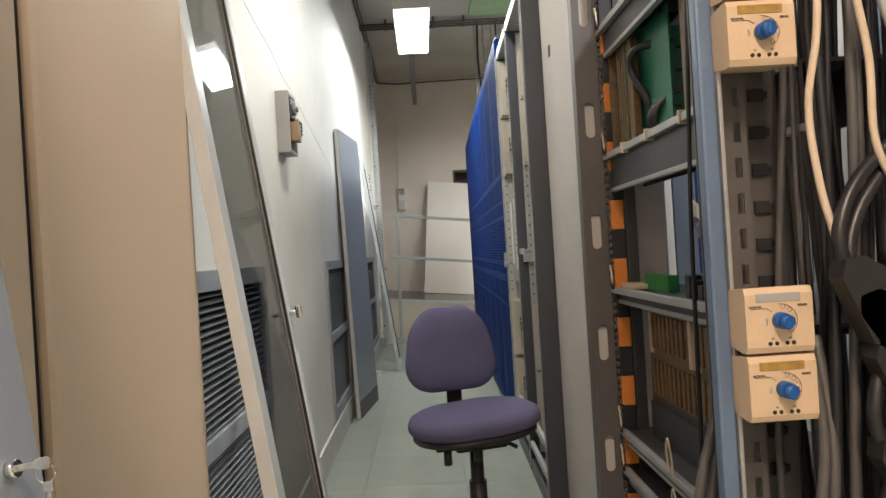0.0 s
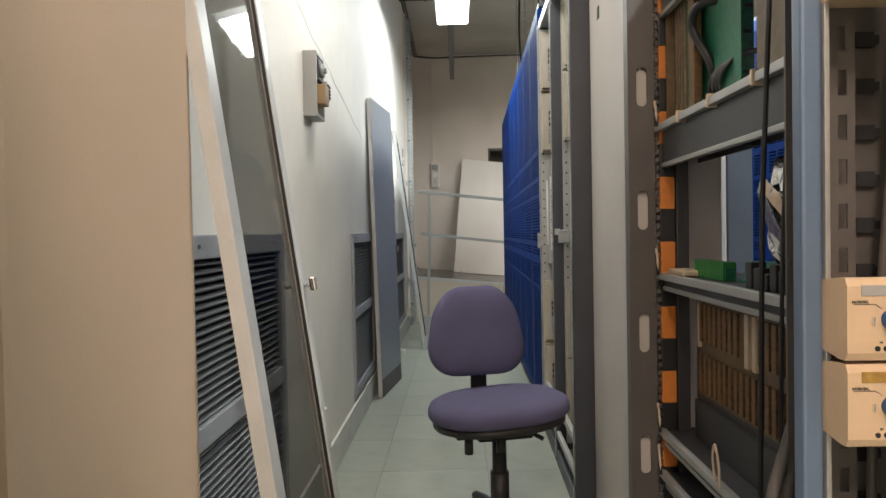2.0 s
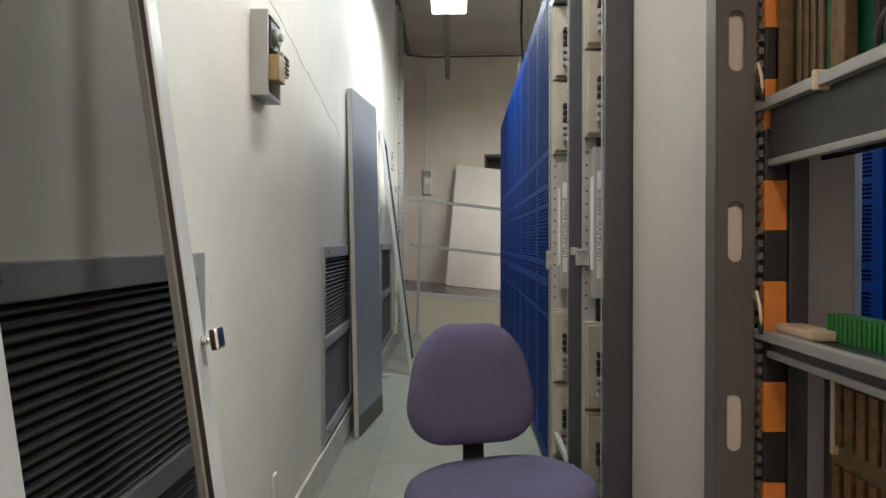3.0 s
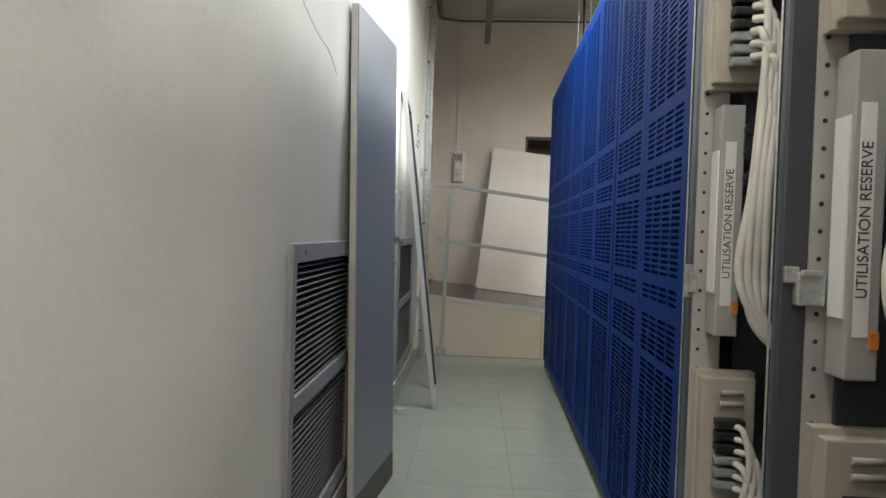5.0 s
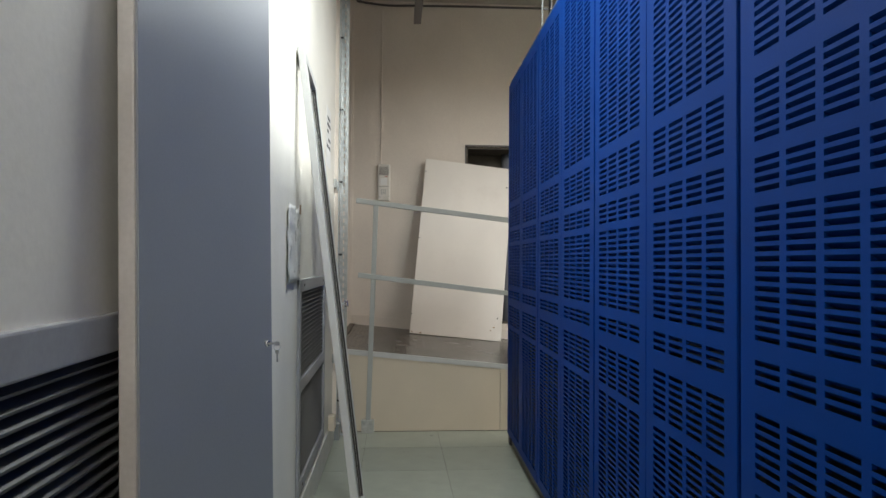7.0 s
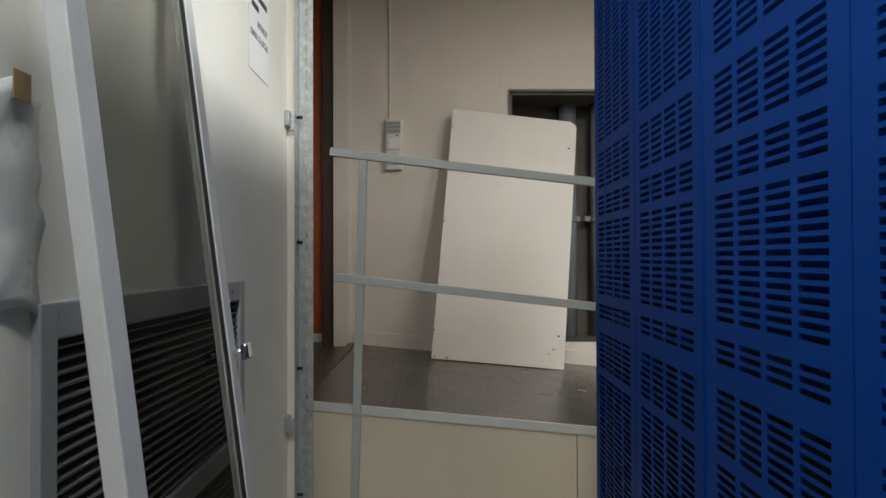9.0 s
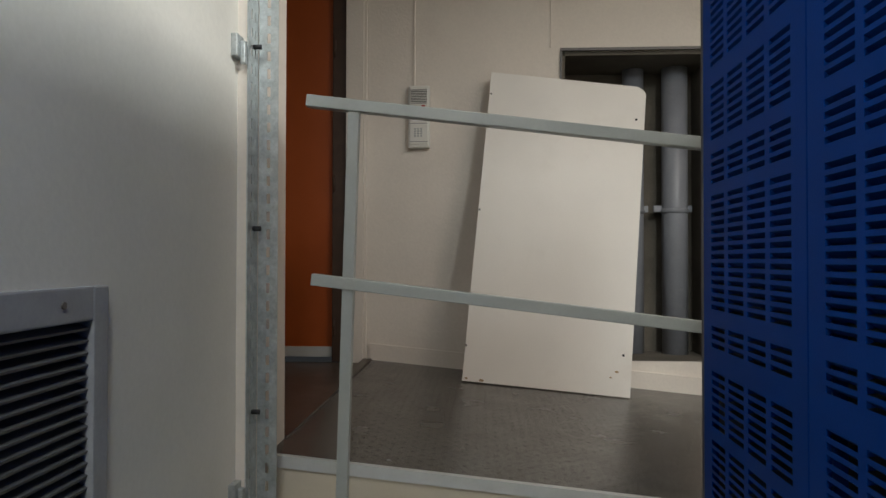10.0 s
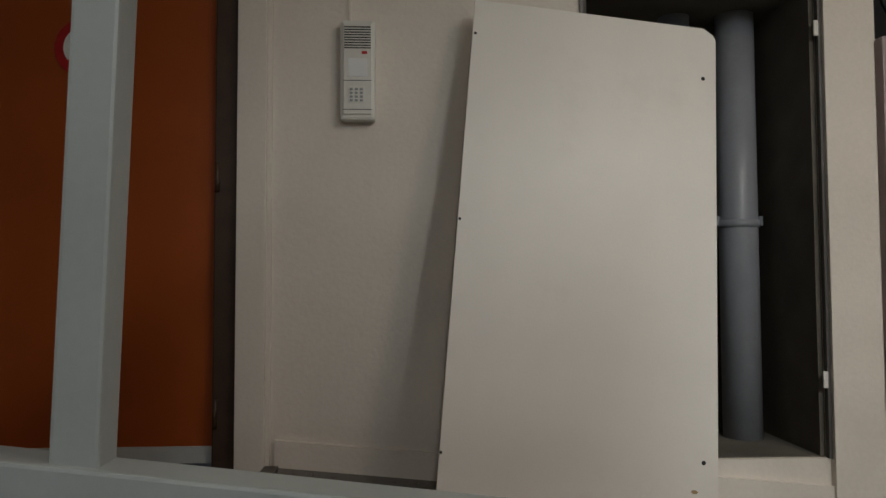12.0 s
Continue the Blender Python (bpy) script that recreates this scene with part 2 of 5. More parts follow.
# ---- large structure ----
wl = bmesh.new()
LOUVRES = [(0.50, 1.385), (3.0, 3.93), (5.785, 6.83)]
cuts = [-4.0] + [v for p in LOUVRES for v in p] + [7.90]
for i in range(len(cuts) - 1):
    if i % 2 == 0:
        bx(wl, W - 0.2, W, cuts[i], cuts[i + 1], 0, CEIL)
    else:
        bx(wl, W - 0.2, W, cuts[i], cuts[i + 1], 0, 0.20)
        bx(wl, W - 0.2, W, cuts[i], cuts[i + 1], 1.12, CEIL)
wall_left = structure("wall_left", wl, M_WALL, "long white painted plaster wall with hairline cracks")
wb = bmesh.new()
H0, H1, HB, HT = 0.820, 1.712, 0.593, 2.388
R0, R1, RB, RT = 1.935, 3.20, 2.155, 3.05
bx(wb, -2.2, -1.40, BACK, BACK + 0.5, 0, CEIL)
bx(wb, -1.40, -0.44, BACK, BACK + 0.5, 3.12, CEIL)
bx(wb, -0.44, H0, BACK, BACK + 0.5, 0, CEIL)
bx(wb, H0, H1, BACK, BACK + 0.5, HT, CEIL)
bx(wb, H0, H1, BACK, BACK + 0.5, 0, HB)
bx(wb, H1, R0, BACK, BACK + 0.5, 0, CEIL)
bx(wb, R0, R1, BACK, BACK + 0.5, 0, RB), bx(wb, R0, R1, BACK, BACK + 0.5, RT, CEIL)
bx(wb, R1, 4.6, BACK, BACK + 0.5, 0, CEIL)
wall_back = structure("wall_back", wb, M_BACK, "off-white end wall with a square service opening")
structure("wall_right", box(4.4, 4.6, -4.0, BACK, 0, CEIL), M_BACK, "plain off-white side wall of the hall")
structure("wall_front", box(W, 4.4, -4.2, -4.0, 0, CEIL), M_BACK, "plain off-white wall closing the hall")
structure("wall_recess_side", box(-2.2, -2.0, 7.70, BACK, 0, CEIL), M_BACK, "plain off-white wall of the door recess")
structure("wall_recess_front", box(-2.0, W - 0.2, 7.70, 7.90, 0, CEIL), M_BACK, "plain off-white wall of the door recess")
structure("ceiling", box(-2.2, 4.6, -4.2, BACK + 0.5, CEIL, CEIL + 0.15), M_CEIL, "high grey painted concrete ceiling")
floor = structure("floor", box(-2.2, 4.6, -4.2, BACK + 0.5, -0.12, -0.003), M_JOINT, "grey-green vinyl tiled floor with dark joints")

# jamb at the end of the left wall
structure("trim_jamb", box(W - 0.06, W + 0.014, 7.64, 7.925, 0.0, CEIL, 0.006), M_BACK, "painted boxed-in jamb at the wall end")
sk = bmesh.new()
for a, b in ((-4.0, 7.49),):
    bx(sk, W, W + 0.014, a, b, 0.0, 0.155, 0.004)
structure("baseboard", sk, M_SKIRT, "scuffed pale grey skirting along the wall")
sb = bmesh.new()
for x0, x1 in ((-0.30, 1.93),):
    prism(sb, [(x0, ramp_z(x0) - 0.02), (x1, ramp_z(x1) - 0.02), (x1, ramp_z(x1) + 0.10), (x0, ramp_z(x0) + 0.095)], BACK - 0.018, BACK, "y")
structure("baseboard_ramp", sb, M_BACK, "sloping painted skirting above the ramp")

# ramp, landing, front face, edge trim
rp = bmesh.new()
prism(rp, [(-0.30, 0.0), (4.4, 0.0), (4.4, ramp_z(4.4)), (-0.30, ramp_z(-0.30))], 7.747, BACK, "y")
ramp = structure("ramp", rp, M_RAMP, "dark studded rubber ramp sloping down along the end wall")
structure("landing", box(-2.0, -0.304, 7.89, BACK, 0, 0.572), M_LAND, "worn dark landing in front of the orange door")
sp = bmesh.new()
prism(sp, [(7.926, 0.56), (BACK - 0.02, 0.56), (BACK - 0.02, 0.598), (7.926, 0.598)], -0.335, -0.285, "x")
structure("trim_threshold", sp, M_LAND, "worn dark strip where the landing meets the ramp")
for i in range(4):
    a, b = -0.30 + 1.18 * i, -0.30 + 1.18 * (i + 1) - 0.004
    f = bmesh.new()
    prism(f, [(a, 0.004), (b, 0.004), (b, ramp_z(b) - 0.03), (a, ramp_z(a) - 0.03)], 7.733, 7.746, "y")
    part("facing_panel", f, M_PUTTY, ramp, "cream laminate facing panel")
tr = bmesh.new()
prism(tr, [(-0.30, ramp_z(-0.30) - 0.032), (4.38, ramp_z(4.38) - 0.032), (4.38, ramp_z(4.38) + 0.004), (-0.30, ramp_z(-0.30) + 0.004)], 7.725, 7.747, "y")
part("edge_trim", tr, M_ALU, ramp, "aluminium nosing along the edge")

# raised tread pattern on the ramp near its edge
td = bmesh.new()
for i in range(60):
    for j in range(30):
        x, y = -0.26 + i * 0.035, 7.79 + j * 0.063 + (i % 2) * 0.03
        z = ramp_z(x)
        vs = [td.verts.new((x + dx, y + dy, z + 0.0012 - 0.1 * dx)) for dx, dy in ((-0.010, 0), (0, -0.004), (0.010, 0), (0, 0.004))]
        td.faces.new(vs)
part("tread_pattern", td, M_RAMP, ramp)["kind"] = "stuff"

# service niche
# back and lining share one dark brown, much darker than the wall
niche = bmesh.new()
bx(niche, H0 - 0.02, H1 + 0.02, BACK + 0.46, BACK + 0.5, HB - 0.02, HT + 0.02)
structure("wall_niche", niche, M_NICHE, "dark brown back of the service opening")
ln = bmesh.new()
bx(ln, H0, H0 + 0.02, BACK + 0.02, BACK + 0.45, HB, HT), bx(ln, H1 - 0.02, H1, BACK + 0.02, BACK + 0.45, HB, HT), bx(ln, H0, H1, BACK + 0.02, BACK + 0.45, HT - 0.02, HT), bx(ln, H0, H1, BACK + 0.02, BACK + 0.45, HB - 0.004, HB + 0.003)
structure("trim_niche", ln, M_NICHE, "dark brown lining of the service opening")
cs = bmesh.new()
bx(cs, H1 + 0.008, H1 + 0.20, BACK - 0.03, BACK, 0.36, CEIL - 0.01, 0.003)
structure("trim_pillar", cs, M_BACK, "painted boxed post beside the service opening")
fr = bmesh.new()
bx(fr, H0 - 0.012, H1 + 0.010, BACK - 0.012, BACK + 0.01, HT, HT + 0.016), bx(fr, H1 - 0.004, H1 + 0.012, BACK - 0.012, BACK + 0.01, HB, HT), bx(fr, H0 - 0.012, H0, BACK - 0.012, BACK + 0.01, HB, HT)
structure("trim_opening", fr, M_PLATE, "thin metal angle around the service opening")
hg = bmesh.new()
for z in (2.16, 0.85):
    bx(hg, H1 - 0.022, H1 - 0.004, BACK - 0.018, BACK - 0.010, z, z + 0.06, 0.002)
structure("trim_hinge", hg, M_OFFWHITE, "small painted hinges on the opening edge")
structure("panel_mauve", box(H1 + 0.218, 3.2, BACK - 0.05, BACK - 0.005, 0.2, 2.15, 0.004), M_PINK, "dull mauve sheet panel beside the boxed post")

# recess back and lining carry its shade as near-black colour
structure("wall_cable_recess", box(R0 - 0.02, R1 + 0.02, BACK + 0.46, BACK + 0.5, RB - 0.02, RT + 0.02), M_DARK, "back of the cable recess in the end wall, coloured near-black for shade")
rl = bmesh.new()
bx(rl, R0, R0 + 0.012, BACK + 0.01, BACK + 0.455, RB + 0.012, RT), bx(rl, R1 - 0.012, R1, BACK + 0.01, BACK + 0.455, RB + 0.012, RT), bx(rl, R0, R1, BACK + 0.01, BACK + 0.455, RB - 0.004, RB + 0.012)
structure("trim_cable_recess", rl, M_DARK, "lining of the cable recess, coloured near-black for shade")
t = thing("recess_cables", pose(R0, BACK + 0.06, RB + 0.012), "black cables sagging through a dark wall recess", "cable bundle")
for k in range(6):
    a = 0.05 * k
    part("cable", sweep(bmesh.new(), [(0.03 + a, 0.10, 0.86), (0.04 + a * 0.7, 0.02, 0.5), (0.06 + a, 0.0 + 0.015 * k, 0.22 - 0.02 * k), (0.17 + a, 0.02, 0.07 + 0.012 * k), (0.42 + a, 0.03, 0.02 + 0.015 * k), (0.9, 0.08, 0.05 + 0.02 * k)], 0.010, 8), M_BLACKCAB, t)

for x, r, y in ((1.555, 0.078, BACK + 0.34), (1.305, 0.066, BACK + 0.37)):
    t = thing("soil_pipe", pose(x, y, 0), "grey plastic drain pipe in the service opening", "pipe", "drain pipes")
    part("pipe", rod(bmesh.new(), (0, 0, HB + 0.003), (0, 0, HT - 0.02), r, 28), M_PIPE, t)
    part("socket", rod(bmesh.new(), (0, 0, 1.465), (0, 0, 1.495), r + 0.005, 28), M_PIPE, t)
    part("clamp", box(-r - 0.05, r + 0.03, 0.0, 0.02, 1.475, 1.515, 0.003), M_PIPE, t)

# orange door in the recess
d1 = tagged(new("door_1", mesh_of("door_1", box(-1.36, -0.528, BACK + 0.03, BACK + 0.07, 0.60, 3.10, 0.003), M_DOOR)), "closed orange painted door with round signs", "door", "", "structure")
part("kick_plate", box(-1.36, -0.530, BACK + 0.022, BACK + 0.029, 0.60, 0.66, 0.002), M_ALU, d1, "grey metal kick plate")
df = bmesh.new()
bx(df, -0.525, -0.441, BACK - 0.005, BACK + 0.10, 0.574, 3.12, 0.006), bx(df, -1.40, -1.362, BACK - 0.005, BACK + 0.10, 0.574, 3.12, 0.006)
part("door_frame", df, M_DFRAME, d1, "dark brown wooden frame")
hi = bmesh.new()
for z in (0.78, 1.62, 2.42):
    rod(hi, (-0.512, BACK - 0.012, z - 0.05), (-0.512, BACK - 0.012, z + 0.05), 0.009)
part("hinge", hi, M_DFRAME, d1)
casing = bmesh.new()
bx(casing, -0.439, -0.335, BACK - 0.035, BACK, 0.574, CEIL - 0.01, 0.004), bx(casing, -0.335, -0.318, BACK - 0.02, BACK, 0.574, CEIL - 0.01, 0.003)
structure("trim_casing", casing, M_BACK, "chipped white painted door casing")


def disc(r, y0, y1, cx=0.0, cz=0.0, n=40):
    return prism(bmesh.new(), [(cx + r * math.cos(2 * math.pi * k / n), cz + r * math.sin(2 * math.pi * k / n)) for k in range(n)], y0, y1, "y")


s = thing("no_smoking_sign", pose(-1.004, BACK + 0.027, 2.10), "round red and white no-smoking sign on the orange door", "sign")
part("red_disc", disc(0.108, -0.002, 0.0), M_RED, s)
part("white_disc", disc(0.076, -0.004, -0.002), M_PAPER, s)
bar = bmesh.new()
prism(bar, [(-0.065, -0.055), (-0.052, -0.066), (0.065, 0.055), (0.052, 0.066)], -0.006, -0.004, "y")
part("slash", bar, M_RED, s)
part("cigarette", box(-0.04, 0.03, -0.0052, -0.004, -0.02, -0.008), M_GREYCON, s)
s = thing("round_warning_sign", pose(-0.994, BACK + 0.027, 2.388), "round dark red sign with a thin white ring", "sign")
part("red_disc", disc(0.122, -0.002, 0.0), M_RED, s)
ring = bmesh.new()
sweep(ring, [(0.112 * math.cos(a * math.pi / 16), -0.003, 0.112 * math.sin(a * math.pi / 16)) for a in range(33)], 0.003, 6, 1)
part("white_ring", ring, M_PAPER, s)
part("symbol", prism(bmesh.new(), round_rect(0.08, 0.07, 0.01, 3, 0, -0.045), -0.0035, -0.002, "y"), M_DFRAME, s)

# ---- wall grilles ----
def grille(y0, y1):
    w, z0, z1 = y1 - y0, 0.20, 1.12
    t = thing("wall_grille", pose(W, y0, 0), "dark grey louvred ventilation grille set in the wall", "grille", "wall grilles")
    f = bmesh.new()
    for a, b, c, d in ((-0.012, 0.034, z0 - 0.012, z1 + 0.012), (w - 0.034, w + 0.012, z0 - 0.012, z1 + 0.012)):
        bx(f, -0.02, 0.014, a, b, c, d, 0.004)
    for c, d in ((z1 - 0.045, z1 + 0.012), (z0 - 0.012, z0 + 0.045), (0.635, 0.69)):
        bx(f, -0.02, 0.0135, 0.034, w - 0.034, c, d, 0.004)
    part("frame", f, M_LOUVRE, t)
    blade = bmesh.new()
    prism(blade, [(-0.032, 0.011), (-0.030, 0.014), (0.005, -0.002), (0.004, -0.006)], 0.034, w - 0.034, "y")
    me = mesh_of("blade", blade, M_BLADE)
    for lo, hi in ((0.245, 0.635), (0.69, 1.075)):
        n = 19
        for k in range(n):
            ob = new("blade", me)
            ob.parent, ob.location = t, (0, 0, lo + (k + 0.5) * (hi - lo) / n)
    # near-black sheet paints in the shade behind the blades
    part("shade_backing", box(-0.19, -0.17, 0, w, z0, z1), M_DARK, t)
    for y, z in ((0.12, z1 - 0.015), (w - 0.12, z1 - 0.015), (0.12, z0 + 0.015)):
        part("screw", rod(bmesh.new(), (0.013, y, z), (0.0165, y, z), 0.006, 10), M_PLATE, t)


for a, b in LOUVRES:
    grille(a, b)


# ---- leaning panels ----
def cam_lock(parent, m):
    """A key lock with a bunch of keys hanging in it."""
    k = part("lock", rod(bmesh.new(), (0, 0, 0), (0.018, 0, 0), 0.016, 20), M_CHROME, parent, "chrome cam lock with keys")
    k.matrix_basis = m @ Matrix.Diagonal((0.42, 0.42, 0.42, 1))
    key = bmesh.new()
    bx(key, 0.018, 0.05, -0.002, 0.002, -0.006, 0.006, 0.001)
    prism(key, round_rect(0.03, 0.022, 0.009, 4, 0.062, 0.0), -0.0015, 0.0015, "y")
    part("key", key, M_GALV, k)
    rg = bmesh.new()
    sweep(rg, [(0.062 + 0.018 * math.cos(a * math.pi / 8), 0.004, -0.02 + 0.018 * math.sin(a * math.pi / 8)) for a in range(17)], 0.0012, 6, 1)
    part("key_ring", rg, M_GALV, k)
    kk = bmesh.new()
    bx(kk, 0.058, 0.066, 0.003, 0.006, -0.10, -0.04, 0.001)
    bx(kk, 0.052, 0.072, 0.002, 0.007, -0.055, -0.035, 0.003)
    part("hanging_key", kk, M_GALV, k)


def steel_panel(m, w, h, label, lock_at=None):
    """A folded sheet-steel panel; it stands on its local y axis, face to local +x."""
    t = thing("steel_panel", m, label, "panel", "leaning grey panels")
    part("face", box(0.026, 0.030, 0.003, w - 0.003, 0.0, h, 0.001), M_GPANEL, t)
    e = bmesh.new()
    bx(e, 0.0, 0.0258, 0.0, 0.018, 0, h, 0.003), bx(e, 0.0, 0.0258, w - 0.018, w, 0, h, 0.003)
    bx(e, 0.0, 0.0255, 0.018, w - 0.018, h - 0.018, h, 0.002), bx(e, 0.0, 0.0255, 0.018, w - 0.018, 0, 0.018, 0.002)
    part("folded_edge", e, M_GEDGE, t, "pale folded edge")
    part("foot_strip", box(0.030, 0.0315, 0.003, w - 0.003, 0.0, 0.12), M_PLATE, t, "darker scuffed strip at the foot")
    if lock_at:
        cam_lock(t, pose(0.030, lock_at[0], lock_at[1]))
    return t


def lean(x, y, deg, yaw):
    """Foot at (x, y) on the floor, top tipped towards the wall by deg, turned by yaw."""
    return pose(x, y, 0.003, 0, 0, yaw) @ pose(0, 0, 0, 0, -deg, 0)


steel_panel(lean(-0.256, 3.77, 1.2, -7.2), 0.63, 2.05, "tall grey steel panel leaning against the white wall", (0.58, 1.02))
steel_panel(lean(0.062, -1.16, 7.6, 0.0), 0.62, 2.04, "tall grey steel panel with lock and keys leaning on the wall", (0.575, 1.0))

# beige steel door leaf standing at a slant off the wall
t = thing("beige_door_leaf", pose(-0.255, -0.125, 0.002, 0, 0, -13.4), "tall beige enamelled steel door leaf standing against the wall", "panel")
part("leaf", box(-0.034, 0.0, 0.0, 0.398, 0.0, 2.25, 0.012), M_BEIGE, t)
# black strip set into the gap beside the leaf, in place of its shade
part("gap_shade", box(-0.030, -0.016, -0.012, 0.0, 0.02, 2.2, 0.002), M_BLACK, t)
part("folded_edge", box(-0.034, -0.006, -0.066, -0.014, 0.0, 2.25, 0.008), M_BEIGE, t)


# ---- leaning glazed doors ----
def glazed_door(m, w, h, label, latch_z):
    t = thing("glazed_door", m, label, "door", "leaning glazed doors")
    for name, y0, y1 in (("near_stile", 0.0, 0.062), ("far_stile", w - 0.05, w)):
        part("stile", box(0.0, 0.03, y0, y1, 0, h, 0.003), M_ALU, t)
    part("rail_top", box(0.001, 0.029, 0.062, w - 0.05, h - 0.05, h, 0.003), M_ALU, t)
    part("rail_bottom", box(0.001, 0.029, 0.062, w - 0.05, 0, 0.05, 0.003), M_ALU, t)
    g = part("pane", box(0.012, 0.017, 0.060, w - 0.048, 0.048, h - 0.048), M_GLASS, t, "dusty tinted glass pane")
    g.visible_shadow = False
    ga = bmesh.new()
    bx(ga, 0.018, 0.026, w - 0.0525, w - 0.0505, 0.05, h - 0.05), bx(ga, 0.018, 0.026, 0.0625, 0.065, 0.05, h - 0.05)
    part("gasket", ga, M_BLACK, t)
    l = bmesh.new()
    rod(l, (0.030, w - 0.017, latch_z), (0.05, w - 0.017, latch_z), 0.008)
    bx(l, 0.046, 0.062, w - 0.034, w + 0.004, latch_z - 0.018, latch_z + 0.018, 0.005)
    bx(l, -0.02, 0.0, w - 0.022, w - 0.012, latch_z - 0.005, latch_z + 0.005, 0.002)
    part("latch", l, M_CHROME, t, "chrome turn latch")


glazed_door(lean(0.032, 0.26, 7.8, 2.6), 0.60, 2.10, "leaning aluminium-framed glazed door with chrome latch", 1.0)
glazed_door(lean(-0.034, 5.66, 7.2, 2.0), 0.60, 2.12, "aluminium-framed glazed door leaning near the far grille", 1.0)

# ---- wall box, paper, notice, small wall things ----
t = thing("wall_thermostat_box", pose(W, 1.826, 1.605), "open grey steel wall box with relay and thermostat parts", "electrical box")
bk = bmesh.new()
bx(bk, 0, 0.055, 0, 0.012, 0, 0.262, 0.002), bx(bk, 0, 0.055, 0.15, 0.162, 0, 0.262, 0.002), bx(bk, 0, 0.055, 0.012, 0.15, 0, 0.012), bx(bk, 0, 0.055, 0.012, 0.15, 0.25, 0.262), bx(bk, 0, 0.006, 0.012, 0.15, 0.012, 0.25)
part("casing", bk, M_STRIPG, t)
part("relay", box(0.008, 0.058, 0.03, 0.125, 0.15, 0.24, 0.006), M_BLACK, t, "black relay")
dome = bmesh.new()
rod(dome, (0.056, 0.08, 0.195), (0.072, 0.08, 0.195), 0.027, 20), rod(dome, (0.072, 0.08, 0.195), (0.082, 0.08, 0.195), 0.012, 14)
part("relay_dial", dome, M_GREYCON, t)
part("terminal_cover", box(0.006, 0.085, 0.02, 0.10, 0.05, 0.13, 0.004), M_TAPE, t, "brown bakelite cover")
part("side_terminal", box(0.02, 0.075, 0.11, 0.19, 0.09, 0.16, 0.003), M_CONN, t)
sl = bmesh.new()
for k in range(4):
    bx(sl, 0.075, 0.079, 0.12, 0.18, 0.097 + k * 0.015, 0.104 + k * 0.015)
part("terminal", sl, M_DARK, t)

pb = bmesh.new()
n = 14
grid = [[pb.verts.new((0.008 + 0.012 * noise.noise((i * 0.45, j * 0.4, 3)), 0.33 * i / n + 0.012 * noise.noise((j * 0.5, 1, i * 0.2)), 0.31 * j / n + 0.016 * noise.noise((i * 0.4, 7, j * 0.3)))) for j in range(n + 1)] for i in range(n + 1)]
for i in range(n):
    for j in range(n):
        pb.faces.new((grid[i][j], grid[i + 1][j], grid[i + 1][j + 1], grid[i][j + 1])).smooth = True
pb.normal_update()
bmesh.ops.solidify(pb, geom=pb.faces[:], thickness=0.002)
t = thing("plastic_sheet", pose(W + 0.002, 5.45, 1.125), "crumpled clear plastic sheet taped to the wall", "plastic sheet")
part("sheet", pb, M_PLASTICBAG, t)
part("tape", box(0.014, 0.016, 0.25, 0.29, 0.285, 0.325, 0.0005), M_TAPE, t)

t = thing("wall_notice", pose(W + 0.001, 6.93, 1.795), "white paper notice with bold lettering taped to the wall", "notice")
part("paper", box(0, 0.0012, 0, 0.26, 0, 0.36), M_PAPER, t)
part("printed_lines", bx(bx(bx(bmesh.new(), 0.0013, 0.0018, 0.05, 0.21, 0.285, 0.305), 0.0013, 0.0018, 0.03, 0.23, 0.245, 0.265), 0.0013, 0.0018, 0.03, 0.12, 0.205, 0.225), M_INK, t)
for k, line in enumerate(("INTERDIT", "DANS CE LOCAL")):
    writing(line, 0.030, M_INK, t, Matrix.Translation((0.0016, 0.17 - 0.04 * k, 0.165 - 0.045 * k)) @ pose(0, 0, 0, 90, 0, 90))

cr = bmesh.new()
pts = [(W + 0.0004, 0.9 + 0.14 * k, 2.16 - 0.022 * k + 0.03 * noise.noise((k * 0.7, 2, 0))) for k in range(20)]
sweep(cr, pts, 0.0011, 5, 2)
part("crack", cr, M_SKIRT, wall_left, "hairline crack in the plaster")
pe = bmesh.new()
for y, z, s in ((1.46, 1.04, 0.022), (1.48, 1.01, 0.016), (1.55, 1.055, 0.012), (1.575, 1.07, 0.009), (1.60, 1.075, 0.007)):
    prism(pe, [(y + s * (0.7 + 0.5 * noise.noise((k, y * 9, z))) * math.cos(k * 0.7), z + s * (0.8 + 0.5 * noise.noise((k, z * 9, y))) * math.sin(k * 0.7)) for k in range(9)], W - 0.001, W + 0.002, "x")
part("peeled_patch", pe, M_PAPER, wall_left, "chipped plaster patch")
sk = thing("wall_socket", pose(W + 0.001, 2.06, 0.26), "small white wall socket above the skirting", "socket")
part("plate", box(0, 0.012, 0, 0.045, 0, 0.10, 0.003), M_OFFWHITE, sk)
part("cable_stub", sweep(bmesh.new(), [(0.006, 0.022, 0.0), (0.007, 0.022, -0.05), (0.01, 0.02, -0.10)], 0.004), M_OFFWHITE, sk)
sk = thing("corner_socket", pose(W + 0.016, 7.05, 0.17), "small cream junction box low on the wall", "junction box")
part("body", box(0, 0.04, 0, 0.09, 0, 0.09, 0.005), M_PUTTY, sk)
rg = bmesh.new()
prism(rg, [(0.05 * (0.7 + 0.5 * noise.noise((k, 3, 1))) * math.cos(k * 0.63), 0.035 * (0.8 + 0.5 * noise.noise((k, 5, 2))) * math.sin(k * 0.63)) for k in range(10)], 0, 0.03, "z")
